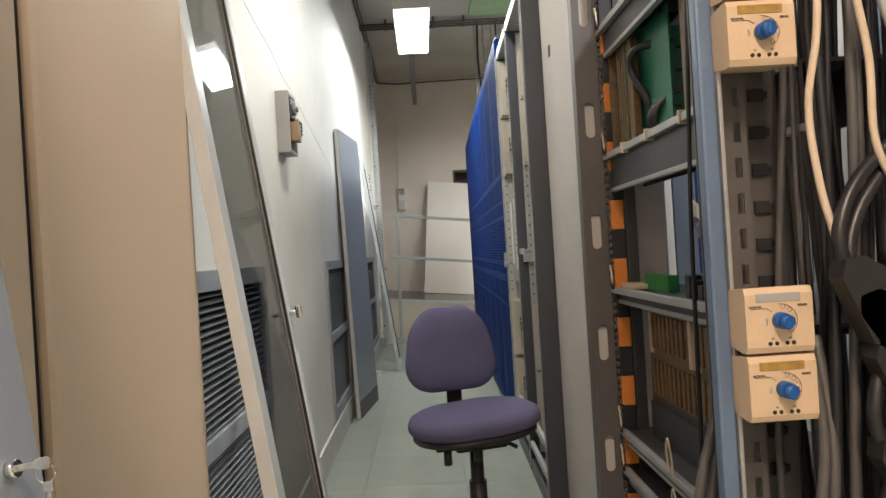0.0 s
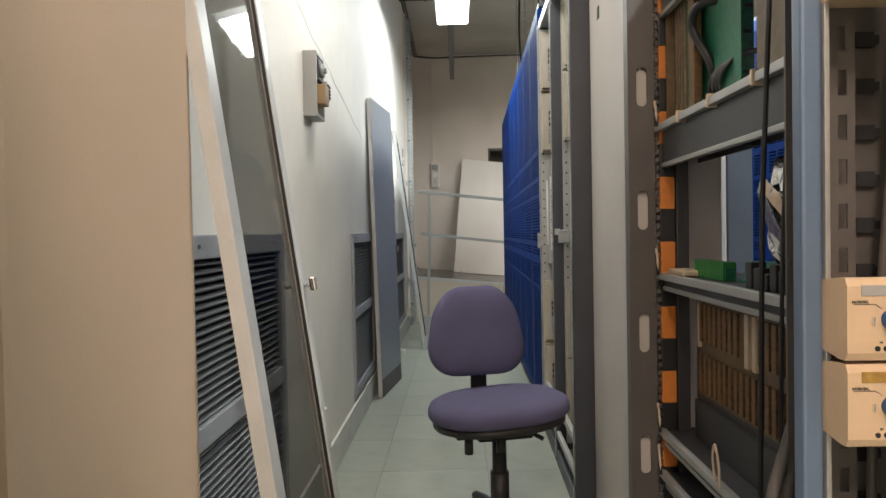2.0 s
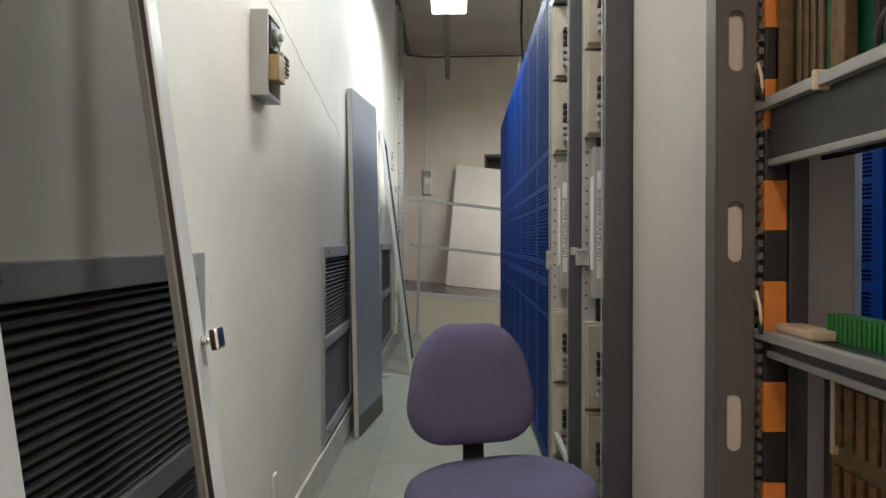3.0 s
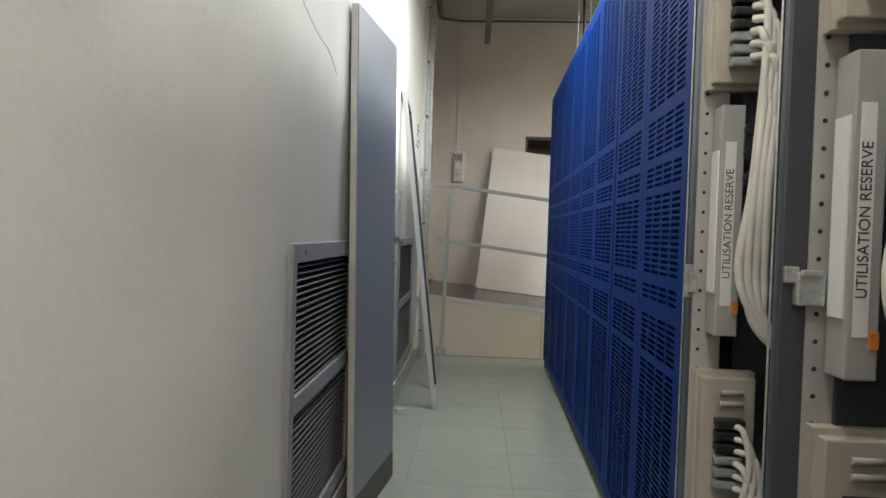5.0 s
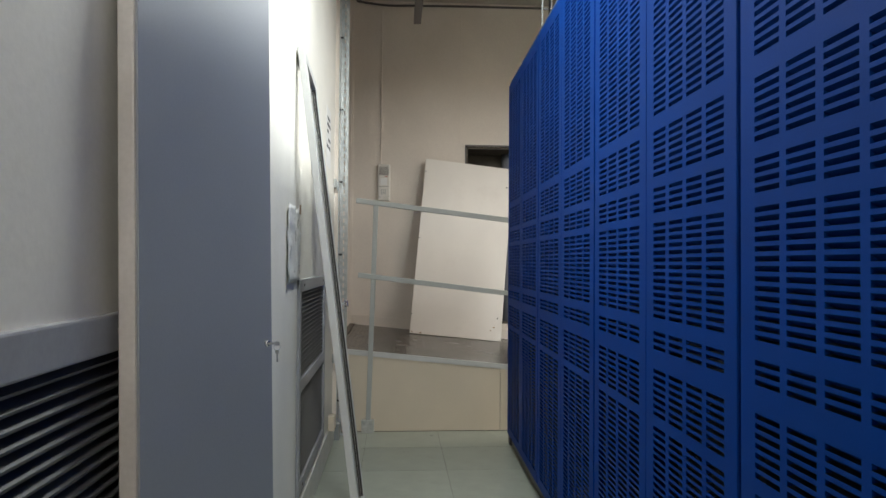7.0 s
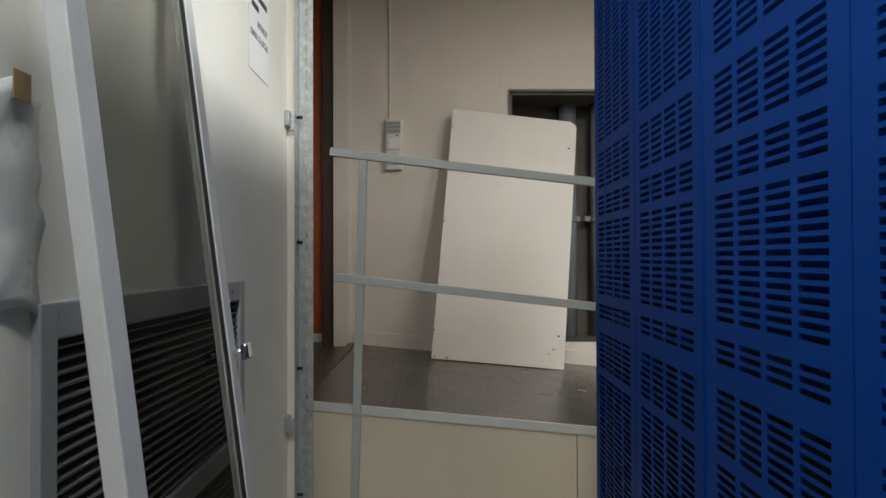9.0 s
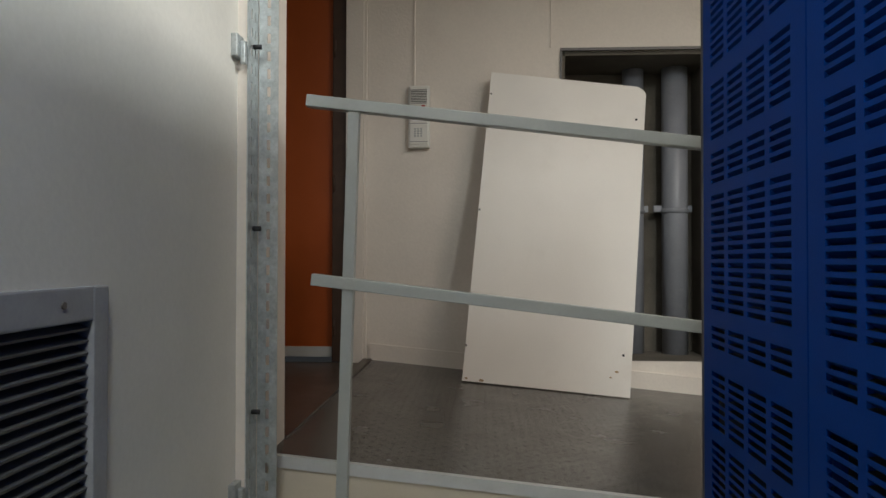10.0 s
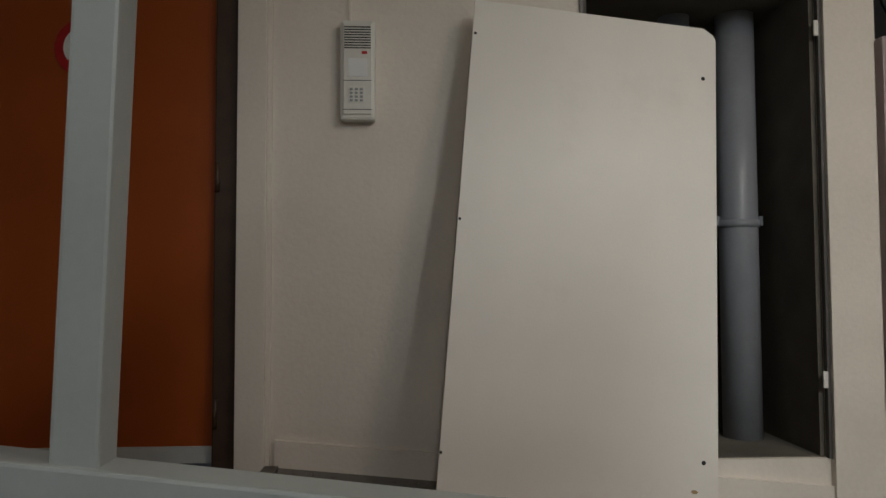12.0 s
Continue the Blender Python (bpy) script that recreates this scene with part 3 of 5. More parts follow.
solo("rag", rg, M_SKIRT, "crumpled grey rag on the floor by the wall", "rag", "", pose(-0.23, 5.55, 0.001))


# slotted steel angle at the wall end
def slotted_leg(w, h, thick, slots):
    """A strip with rows of slots: y across, z up."""
    bm = bmesh.new()
    cols = [0.0]
    for c, sw in slots:
        cols += [c - sw / 2, c + sw / 2]
    cols.append(w)
    pitch, sh = 0.05, 0.028
    nz = int(h / pitch)
    zs = []
    for k in range(nz):
        zs += [k * pitch, k * pitch + (pitch - sh)]
    zs.append(nz * pitch)
    vs = {}
    def v(i, j):
        if (i, j) not in vs:
            vs[i, j] = bm.verts.new((0, cols[i], zs[j]))
        return vs[i, j]
    for i in range(len(cols) - 1):
        for j in range(len(zs) - 1):
            if i % 2 == 1 and j % 2 == 1:
                continue
            bm.faces.new((v(i, j), v(i + 1, j), v(i + 1, j + 1), v(i, j + 1)))
    bm.normal_update()
    bmesh.ops.solidify(bm, geom=bm.faces[:], thickness=thick)
    return bm


t = thing("slotted_angle", pose(W, 7.50, 0.01), "galvanised slotted steel angle running up to the ceiling", "steel angle")
a = part("wall_leg", slotted_leg(0.085, 3.8, 0.003, ((0.03, 0.012), (0.06, 0.008))), M_GALV, t)
a.location = (0.03, 0, 0)
b = part("outer_leg", slotted_leg(0.055, 3.8, 0.003, ((0.028, 0.010),)), M_GALV, t)
b.matrix_basis = pose(0.032, 0.085, 0, 0, 0, -90) @ pose(0, 0, 0)
part("spacer", box(0.0, 0.0265, 0.004, 0.12, 0, 3.8), M_BACK, t)
for k in range(7):
    part("bolt", rod(bmesh.new(), (0.03, 0.045, 0.25 + 0.5 * k), (0.052, 0.045, 0.25 + 0.5 * k), 0.007, 8), M_BLACK, t)
for z in (0.52, 1.70):
    h = part("hinge", bx(bx(bmesh.new(), 0.0, 0.018, -0.05, 0.0, z, z + 0.06, 0.003), 0.018, 0.032, -0.03, -0.012, z - 0.015, z + 0.045, 0.003), M_GALV, t)
part("foot_block", box(0.0, 0.05, 0.0, 0.06, -0.008, 0.10, 0.006), M_GREYCON, t)

# ---- ramp guard rail ----
t = thing("guard_rail", I4.copy(), "grey painted steel guard rail sloping with the ramp", "railing")
for name, z in (("top_rail", 1.652), ("mid_rail", 1.122)):
    r = part(name, box(0, 2.6, -0.020, 0.020, -0.016, 0.019, 0.003), M_RAIL, t)
    r.matrix_basis = pose(-0.167 if z > 1.5 else -0.150, 7.710, z - 0.006, 0, 6.7, 0)
for x in (-0.072, 1.20, 2.30):
    dz = 0.117 * (x + 0.188)
    p = part("post", box(-0.017, 0.017, 0.0, 0.032, 0.004, 1.628 - dz, 0.003), M_RAIL, t)
    p.matrix_basis = pose(x, 7.697, 0, 0, 1.6, 0)
    part("foot_bracket", box(x - 0.045, x + 0.045, 7.690, 7.7325, 0.0, 0.09, 0.003), M_GALV, t)

# ---- leaning white board ----
bo = bmesh.new()
prism(bo, [(0, 0), (0.877, 0), (0.877, 1.680), (0.866, 1.700), (0.848, 1.712), (0.832, 1.722), (0.0, 1.730)], 0.0, 0.019, "y")
ex = Vector((0.873, 0.022, -0.085)).normalized()
ez = Vector((0.151, 0.296, 1.697))
ez = (ez - ex * ez.dot(ex)).normalized()
ey = ez.cross(ex)
BOARD = Matrix((ex, ey, ez)).transposed().to_4x4()
BOARD.translation = Vector((0.252, 9.311, ramp_z(0.252) + 0.006))
t = thing("white_board_panel", BOARD, "white melamine panel with screw holes leaning on the wall", "panel")
part("board", bo, M_WPANEL, t)
for x, z in ((0.830, 1.525), (0.830, 0.215), (0.006, 0.925), (0.004, 0.185), (0.010, 1.60)):
    part("screw_hole", rod(bmesh.new(), (x, -0.001, z), (x, 0.004, z), 0.007 if x > 0.5 else 0.005, 12), M_DARK, t)
for x, z, s in ((0.1, 0.004, 0.014), (0.02, 0.01, 0.010), (0.80, 0.12, 0.012), (0.77, 0.09, 0.008)):
    part("chip", prism(bmesh.new(), [(x + s * math.cos(k), z + 0.5 * s * math.sin(k) + 0.5 * s) for k in (0, 1.1, 2.0, 3.0, 4.2, 5.2)], -0.0012, 0.001, "y"), M_TAPE, t)

# ---- wall intercom and its conduit ----
t = thing("wall_intercom", pose(-0.072, BACK, 1.822), "off-white wall intercom with grille, keypad and red lamp", "intercom")
part("casing", box(0, 0.126, -0.05, 0, 0, 0.365, 0.012), M_OFFWHITE, t)
part("front_plate", box(0.012, 0.114, -0.056, -0.05, 0.02, 0.35, 0.003), M_OFFWHITE, t)
gr = bmesh.new()
for k in range(9):
    bx(gr, 0.016, 0.110, -0.0575, -0.056, 0.258 + k * 0.0095, 0.262 + k * 0.0095)
part("speaker_grille", gr, M_DARK, t)
part("lamp", box(0.078, 0.098, -0.059, -0.056, 0.238, 0.248, 0.001), M_RED, t, "small red indicator")
part("label_field", box(0.03, 0.098, -0.0575, -0.056, 0.155, 0.222, 0.001), M_PAPER, t)
for z in (0.141, 0.036):
    part("seam", box(0.012, 0.114, -0.0568, -0.056, z, z + 0.0022), M_INK, t)
kp = part("keypad", box(0.03, 0.09, -0.058, -0.056, 0.06, 0.12, 0.001), M_OFFWHITE, t)
kb = bmesh.new()
for i in range(3):
    for j in range(4):
        bx(kb, 0.036 + i * 0.018, 0.047 + i * 0.018, -0.060, -0.058, 0.065 + j * 0.0135, 0.0735 + j * 0.0135, 0.001)
part("key", kb, M_GREYCON, kp)
solo("cable_conduit", box(-0.046, -0.034, BACK - 0.012, BACK, 2.189, CEIL - 0.08, 0.002), M_BACK, "thin painted cable trunking above the intercom", "conduit")
solo("cable_conduit", box(0.752, 0.759, BACK - 0.006, BACK, 2.41, CEIL - 0.08, 0.002), M_BACK, "thin painted cable trunking beside the opening", "conduit")

# ---- swivel chair ----
CH = pose(0.438, 1.540, 0, 0, 0, 14)


def cushion(w, d, h, r, crown, taper=0.0):
    """A rounded pad with a domed top, lying flat."""
    bm = bmesh.new()
    levels = ((0.0, 0.93, 0.0), (0.2, 1.0, 0.0), (0.6, 1.0, 0.0), (0.85, 0.965, 0.25), (0.97, 0.86, 0.6), (1.0, 0.6, 0.9), (1.0, 0.3, 1.0))
    rings = []
    for z, s, c in levels:
        ring = []
        for x, y in round_rect(w * s, d * s, r * s, 8):
            k = 1 - taper * (y / d + 0.5)
            ring.append(bm.verts.new((x * k, y, z * h + c * crown)))
        rings.append(ring)
    for a, b in zip(rings, rings[1:]):
        for k in range(len(a)):
            bm.faces.new((a[k], a[(k + 1) % len(a)], b[(k + 1) % len(a)], b[k])).smooth = True
    bm.faces.new(rings[0][::-1])
    bm.faces.new(rings[-1]).smooth = True
    return bm


t = thing("swivel_chair", CH, "purple fabric swivel office chair in the aisle", "chair")
seat = part("seat", cushion(0.50, 0.45, 0.06, 0.20, 0.018), M_FABRIC, t)
seat.matrix_basis = pose(0, 0, 0.465, -2, -3, 0)
shell = part("seat_shell", cushion(0.47, 0.42, 0.035, 0.19, 0.0), M_BLACK, t, "black plastic seat shell")
shell.matrix_basis = pose(0, 0, 0.435, -2, -3, 0)
back = part("backrest", cushion(0.430, 0.345, 0.05, 0.135, 0.016, 0.30), M_FABRIC, t)
back.matrix_basis = pose(-0.020, 0.235, 0.740, 80, 0, 0)
bs = part("back_shell", cushion(0.405, 0.33, 0.02, 0.12, 0.0, 0.31), M_BLACK, t)
bs.matrix_basis = pose(-0.020, 0.257, 0.736, 80, 0, 0)
part("back_support", bx(sweep(bmesh.new(), [(0, 0.02, 0.432), (0, 0.20, 0.44), (0, 0.268, 0.50), (0, 0.275, 0.66)], 0.016, 8), -0.032, 0.032, 0.255, 0.27, 0.50, 0.70, 0.004), M_BLACK, t)
part("mechanism", bx(bx(bmesh.new(), -0.10, 0.10, -0.09, 0.09, 0.395, 0.437, 0.01), -0.17, -0.10, -0.06, -0.03, 0.40, 0.43, 0.006), M_BLACK, t)
for a, b, r in (((-0.145, -0.12, 0.372), (-0.145, -0.12, 0.43), 0.015), ((-0.035, -0.13, 0.372), (-0.035, -0.13, 0.43), 0.015), ((0.08, -0.03, 0.42), (0.13, -0.10, 0.395), 0.008)):
    part("lever", rod(bmesh.new(), a, b, r), M_BLACK, t)
part("gas_column", rod(rod(bmesh.new(), (0, 0, 0.10), (0, 0, 0.40), 0.026, 20), (0, 0, 0.08), (0, 0, 0.26), 0.034, 20), M_BLACK, t)
for k in range(5):
    a = radians(72 * k + 20)
    c, s = math.cos(a), math.sin(a)
    leg = part("base_arm", sweep(bmesh.new(), [(0.02 * c, 0.02 * s, 0.10), (0.15 * c, 0.15 * s, 0.095), (0.29 * c, 0.29 * s, 0.065)], 0.02, 8), M_BLACK, t)
    ca = bmesh.new()
    for o in (-0.014, 0.014):
        rod(ca, (0.29 * c - o * s - 0.008 * s, 0.29 * s + o * c + 0.008 * c, 0.026), (0.29 * c - o * s + 0.008 * s, 0.29 * s + o * c - 0.008 * c, 0.026), 0.026, 16)
    rod(ca, (0.29 * c, 0.29 * s, 0.03), (0.29 * c, 0.29 * s, 0.066), 0.007)
    part("caster", ca, M_BLACK, leg)

# ---- ceiling: lamps, rail, conduits, cable ladder ----
def tube_lamp(x, y, z, label):
    t = thing("ceiling_lamp", pose(x, y, z), label, "lamp", "fluorescent lamps")
    hs = bmesh.new()
    prism(hs, [(-0.15, 0.0), (0.15, 0.0), (0.155, 0.06), (0.09, 0.10), (-0.09, 0.10), (-0.155, 0.06)], -0.62, 0.62, "y")
    part("housing", hs, M_OFFWHITE, t)
    part("diffuser", box(-0.14, 0.14, -0.60, 0.60, -0.012, -0.002, 0.003), M_TUBE, t, "glowing white diffuser")
    part("hanger", rod(rod(bmesh.new(), (0, -0.4, 0.10), (0, -0.4, CEIL - z), 0.006), (0, 0.4, 0.10), (0, 0.4, CEIL - z), 0.006), M_GALV, t)


tube_lamp(0.30, 5.03, 3.10, "lit fluorescent ceiling lamp hanging over the aisle")
tube_lamp(0.30, 1.75, 3.10, "lit fluorescent ceiling lamp above the chair")
tube_lamp(0.25, -2.3, 3.10, "lit fluorescent ceiling lamp near the entrance")
tube_lamp(1.75, 6.0, 3.10, "lit fluorescent ceiling lamp beyond the blue cabinets")
tube_lamp(1.75, 3.3, 3.10, "lit fluorescent ceiling lamp behind the blue cabinets")
tube_lamp(1.78, 0.1, 3.10, "lit fluorescent ceiling lamp behind the racks")
tube_lamp(2.3, 7.05, 3.40, "lit fluorescent ceiling lamp over the ramp")
t = thing("lamp_rail", pose(0.28, 0, 3.22), "grey steel channel rail carrying the aisle lamp", "rail")
part("channel", box(-0.03, 0.03, -3.0, 8.5, -0.02, 0.03, 0.003), M_PLATE, t)
part("hanger", rod(rod(rod(bmesh.new(), (0, 2.4, 0.03), (0, 2.4, CEIL - 3.22), 0.005), (0, 6.6, 0.03), (0, 6.6, CEIL - 3.22), 0.005), (0, 8.2, 0.03), (0, 8.2, CEIL - 3.22), 0.005), M_PLATE, t)
for k in range(3):
    c = bmesh.new()
    rod(c, (W, 6.85 + 0.045 * k, CEIL - 0.06 - 0.012 * k), (4.4, 6.85 + 0.045 * k, CEIL - 0.06 - 0.012 * k), 0.012, 8)
    for x in (0.0, 0.55, 0.9, 1.7, 2.6):
        bx(c, x - 0.012, x + 0.012, 6.835 + 0.045 * k, 6.865 + 0.045 * k, CEIL - 0.08 - 0.012 * k, CEIL)
    solo("ceiling_conduit", c, M_PLATE, "grey conduit clipped under the ceiling across the aisle", "conduit", "ceiling conduits")
c = bmesh.new()
sweep(c, [(-0.29, BACK - 0.02, CEIL - 0.02), (0.0, BACK - 0.012, CEIL - 0.05), (0.3, BACK - 0.012, CEIL - 0.045), (1.0, BACK - 0.012, CEIL - 0.035), (2.2, BACK - 0.012, CEIL - 0.03)], 0.012, 8)
solo("wall_cable", c, M_PLATE, "dark cable running under the ceiling of the end wall", "cable")
c = bmesh.new()
for x, r in ((W + 0.02, 0.012), (W + 0.05, 0.009)):
    sweep(c, [(x, 4.0, CEIL - 0.05), (x, 6.0, CEIL - 0.07), (x, 7.3, CEIL - 0.04), (x, 9.6, CEIL - 0.05)], r, 8)
solo("corner_cables", c, M_PLATE, "dark cables running along the top of the wall", "cable")
t = thing("vertical_cable_ladder", pose(1.03, 7.05, 1.975), "galvanised wire cable ladder rising behind the blue cabinets", "cable ladder")
ld = bmesh.new()
for x in (0.0, 0.10, 0.20, 0.30):
    rod(ld, (x, 0, 0.44), (x, 0, CEIL - 1.975), 0.006, 6)
part("upright", ld, M_GALV, t)
ld = bmesh.new()
for k in range(13):
    rod(ld, (0, 0.006, 0.55 + 0.1 * k), (0.30, 0.006, 0.55 + 0.1 * k), 0.004, 6)
part("rungs", ld, M_GALV, t)["kind"] = "stuff"
part("cable", sweep(sweep(bmesh.new(), [(0.04, -0.012, 0.44), (0.05, -0.012, 1.0), (0.03, -0.012, 1.4), (0.04, -0.012, 1.87)], 0.012), [(0.25, -0.012, 0.44), (0.24, -0.012, 1.2), (0.26, -0.012, 1.87)], 0.010), M_BLACKCAB, t)
solo("ceiling_panel", bx(box(0.95, 1.65, 6.0, 6.75, CEIL - 0.05, CEIL, 0.003), 1.15, 1.45, 6.15, 6.5, CEIL - 0.055, CEIL - 0.049), M_GREENSIGN, "pale green square panel on the ceiling", "ceiling panel")

# ---- rack row along the aisle: local x is depth, local y runs along the aisle ----
ROW = pose(0.76, 2.2, 0, 0, 0, -1.15)
LEAF_W, LEAF_Z0, LEAF_Z1 = 0.528, 0.09, 2.385


def louvred_leaf():
    """A pressed steel door leaf with real louvre slots in four columns and seven groups."""
    bm = bmesh.new()
    ys, m, g = [0.0], 0.055, 0.022
    cw = (LEAF_W - 2 * m - 3 * g) / 4
    slots_y = [(m + k * (cw + g), m + k * (cw + g) + cw) for k in range(4)]
    for a, b in slots_y:
        ys += [a, b]
    ys.append(LEAF_W)
    zs, pitch, sh = [LEAF_Z0], 0.0185, 0.0105
    for z0, n in ((0.140, 35), (0.810, 7), (0.984, 3), (1.068, 14), (1.346, 4), (1.443, 7), (1.607, 39)):
        for k in range(n):
            zs += [z0 + k * pitch, z0 + k * pitch + sh]
    zs.append(LEAF_Z1)
    vs = {}

    def v(i, j):
        if (i, j) not in vs:
            vs[i, j] = bm.verts.new((0, ys[i], zs[j]))
        return vs[i, j]
    for i in range(len(ys) - 1):
        for j in range(len(zs) - 1):
            if i % 2 == 1 and j % 2 == 1:
                top_a, top_b = v(i, j + 1), v(i + 1, j + 1)
                c = bm.verts.new((0.013, ys[i + 1], zs[j] + 0.002))
                d = bm.verts.new((0.013, ys[i], zs[j] + 0.002))
                bm.faces.new((top_a, top_b, c, d))
                bm.faces.new((v(i, j), top_a, d)), bm.faces.new((v(i + 1, j), c, top_b))
            else:
                bm.faces.new((v(i, j), v(i, j + 1), v(i + 1, j + 1), v(i + 1, j)))
    for y0, y1 in ((-0.0005, 0.012), (LEAF_W - 0.012, LEAF_W + 0.0005)):
        bx(bm, 0.0005, 0.03, y0, y1, LEAF_Z0, LEAF_Z1, 0.004)
    bx(bm, 0.0005, 0.03, 0.012, LEAF_W - 0.012, LEAF_Z1 - 0.012, LEAF_Z1 + 0.001), bx(bm, 0.0005, 0.03, 0.012, LEAF_W - 0.012, LEAF_Z0 - 0.001, LEAF_Z0 + 0.012)
    return bm


LEAF = mesh_of("door", louvred_leaf(), M_BLUE)


def handle_mesh():
    bm = box(-0.018, 0.0, -0.02, 0.035, 1.045, 1.095, 0.003)
    bx(bm, -0.026, -0.004, 0.0, 0.012, 1.03, 1.115, 0.003)
    rod(bm, (-0.012, -0.02, 1.09), (-0.012, 0.05, 1.09), 0.004, 8)
    return bm


HANDLE = mesh_of("latch", handle_mesh(), M_GALV)


def blue_cabinet(y):
    t = thing("equipment_cabinet", ROW @ pose(0, y, 0), "tall blue steel equipment cabinet with two louvred doors", "cabinet", "blue cabinets in the aisle row")
    body = bmesh.new()
    bx(body, 0.05, 0.60, 0.0, 0.006, 0.05, 2.40), bx(body, 0.05, 0.60, 1.072, 1.078, 0.05, 2.40), bx(body, 0.594, 0.60, 0.006, 1.072, 0.05, 2.40)
    part("body", body, M_FRAME, t, "dark grey carcass")
    # near-black sheet stands in for the dark interior behind the louvre slots
    part("shade_back", box(0.30, 0.32, 0.01, 1.07, 0.08, 2.38), M_DARK, t)
    part("top_cover", box(0.008, 0.60, 0.0, 1.078, 2.392, 2.414, 0.003), M_FRAMEB, t)
    part("plinth", box(0.03, 0.60, 0.0, 1.078, 0.0, 0.075, 0.003), M_PLATE, t, "grey steel plinth")
    part("mullion", box(0.028, 0.05, 0.521, 0.557, 0.08, 2.39), M_BLUEEDGE, t)
    part("side_strip", box(0.012, 0.05, 1.074, 1.0785, 0.08, 2.39), M_PLATE, t)
    for k in range(2):
        d = new("door", LEAF)
        d.parent, d.location = t, (0, (0.009, 0.542)[k], 0)
        tagged(d, "blue louvred door leaf")
    return t


for k in range(4):
    blue_cabinet(0.80 + k * 1.0795)
solo("row_end_post", box(0.02, 0.10, 5.120, 5.20, 0, 2.41, 0.004), M_FRAME, "dark grey end post of the cabinet row", "post", "", ROW)


# ---- open cable racks between the blue row and the shelf rack ----
def connector_box(parent, y, x, z, h, k):
    """A beige box with ribbon connectors; its face looks back along the aisle."""
    b = part("connector_box", bx(bx(bmesh.new(), x, x + 0.130, y, y + 0.06, z, z + h, 0.004), x - 0.006, x + 0.138, y + 0.03, y + 0.065, z - 0.012, z + h + 0.012, 0.002), M_CONN, parent)
    for j in range(2):
        zz = z + h - 0.035 - 0.028 * j
        part("socket", sweep(bmesh.new(), [(x + 0.045, y - 0.002, zz), (x + 0.10, y - 0.002, zz)], 0.007, 8, 1), M_STRIPG, b)
    for j in range(6):
        zz = z + h - 0.105 - 0.030 * j
        if zz < z + 0.012:
            break
        c = bmesh.new()
        bx(c, x + 0.030, x + 0.098, y - 0.035, y, zz - 0.010, zz + 0.010, 0.005)
        part("plug", c, M_BLACK if j < 3 else M_GREYCON, b)
    return b


def hanging_bundle(parent, x, y, z, drop, out, n, r, material):
    """Cables that leave the plugs, hang together and swing away to the side."""
    for j in range(n):
        zz = z - 0.030 * j
        o = 0.012 * (j % 3) - 0.012
        d = 0.018 * j
        pts = [(x + 0.075, y - 0.03, zz), (x + 0.10 + o, y - 0.05 - 0.004 * j, zz - 0.012), (x + 0.112 + o, y - 0.06, zz - 0.09),
               (x + 0.088 + o, y - 0.07 - 0.006 * j, z - drop * 0.55), (x + 0.062 + o + 0.007 * j, y - 0.075, z - drop * 0.8 - d * 0.3),
               (x + 0.105 + o, y - 0.08, z - drop - d * 0.4 + 0.05), (x + 0.105 + 0.24 * out, y - 0.078, z - drop - d * 0.3 - 0.035), (x + 0.105 + 0.55 * out, y - 0.07, z - drop - d * 0.3 - 0.03), (x + 0.105 + 0.8 * out, y - 0.03, z - drop + 0.06 - d * 0.3)]
        part("cable", sweep(bmesh.new(), pts, r, 8, 6), material, parent)


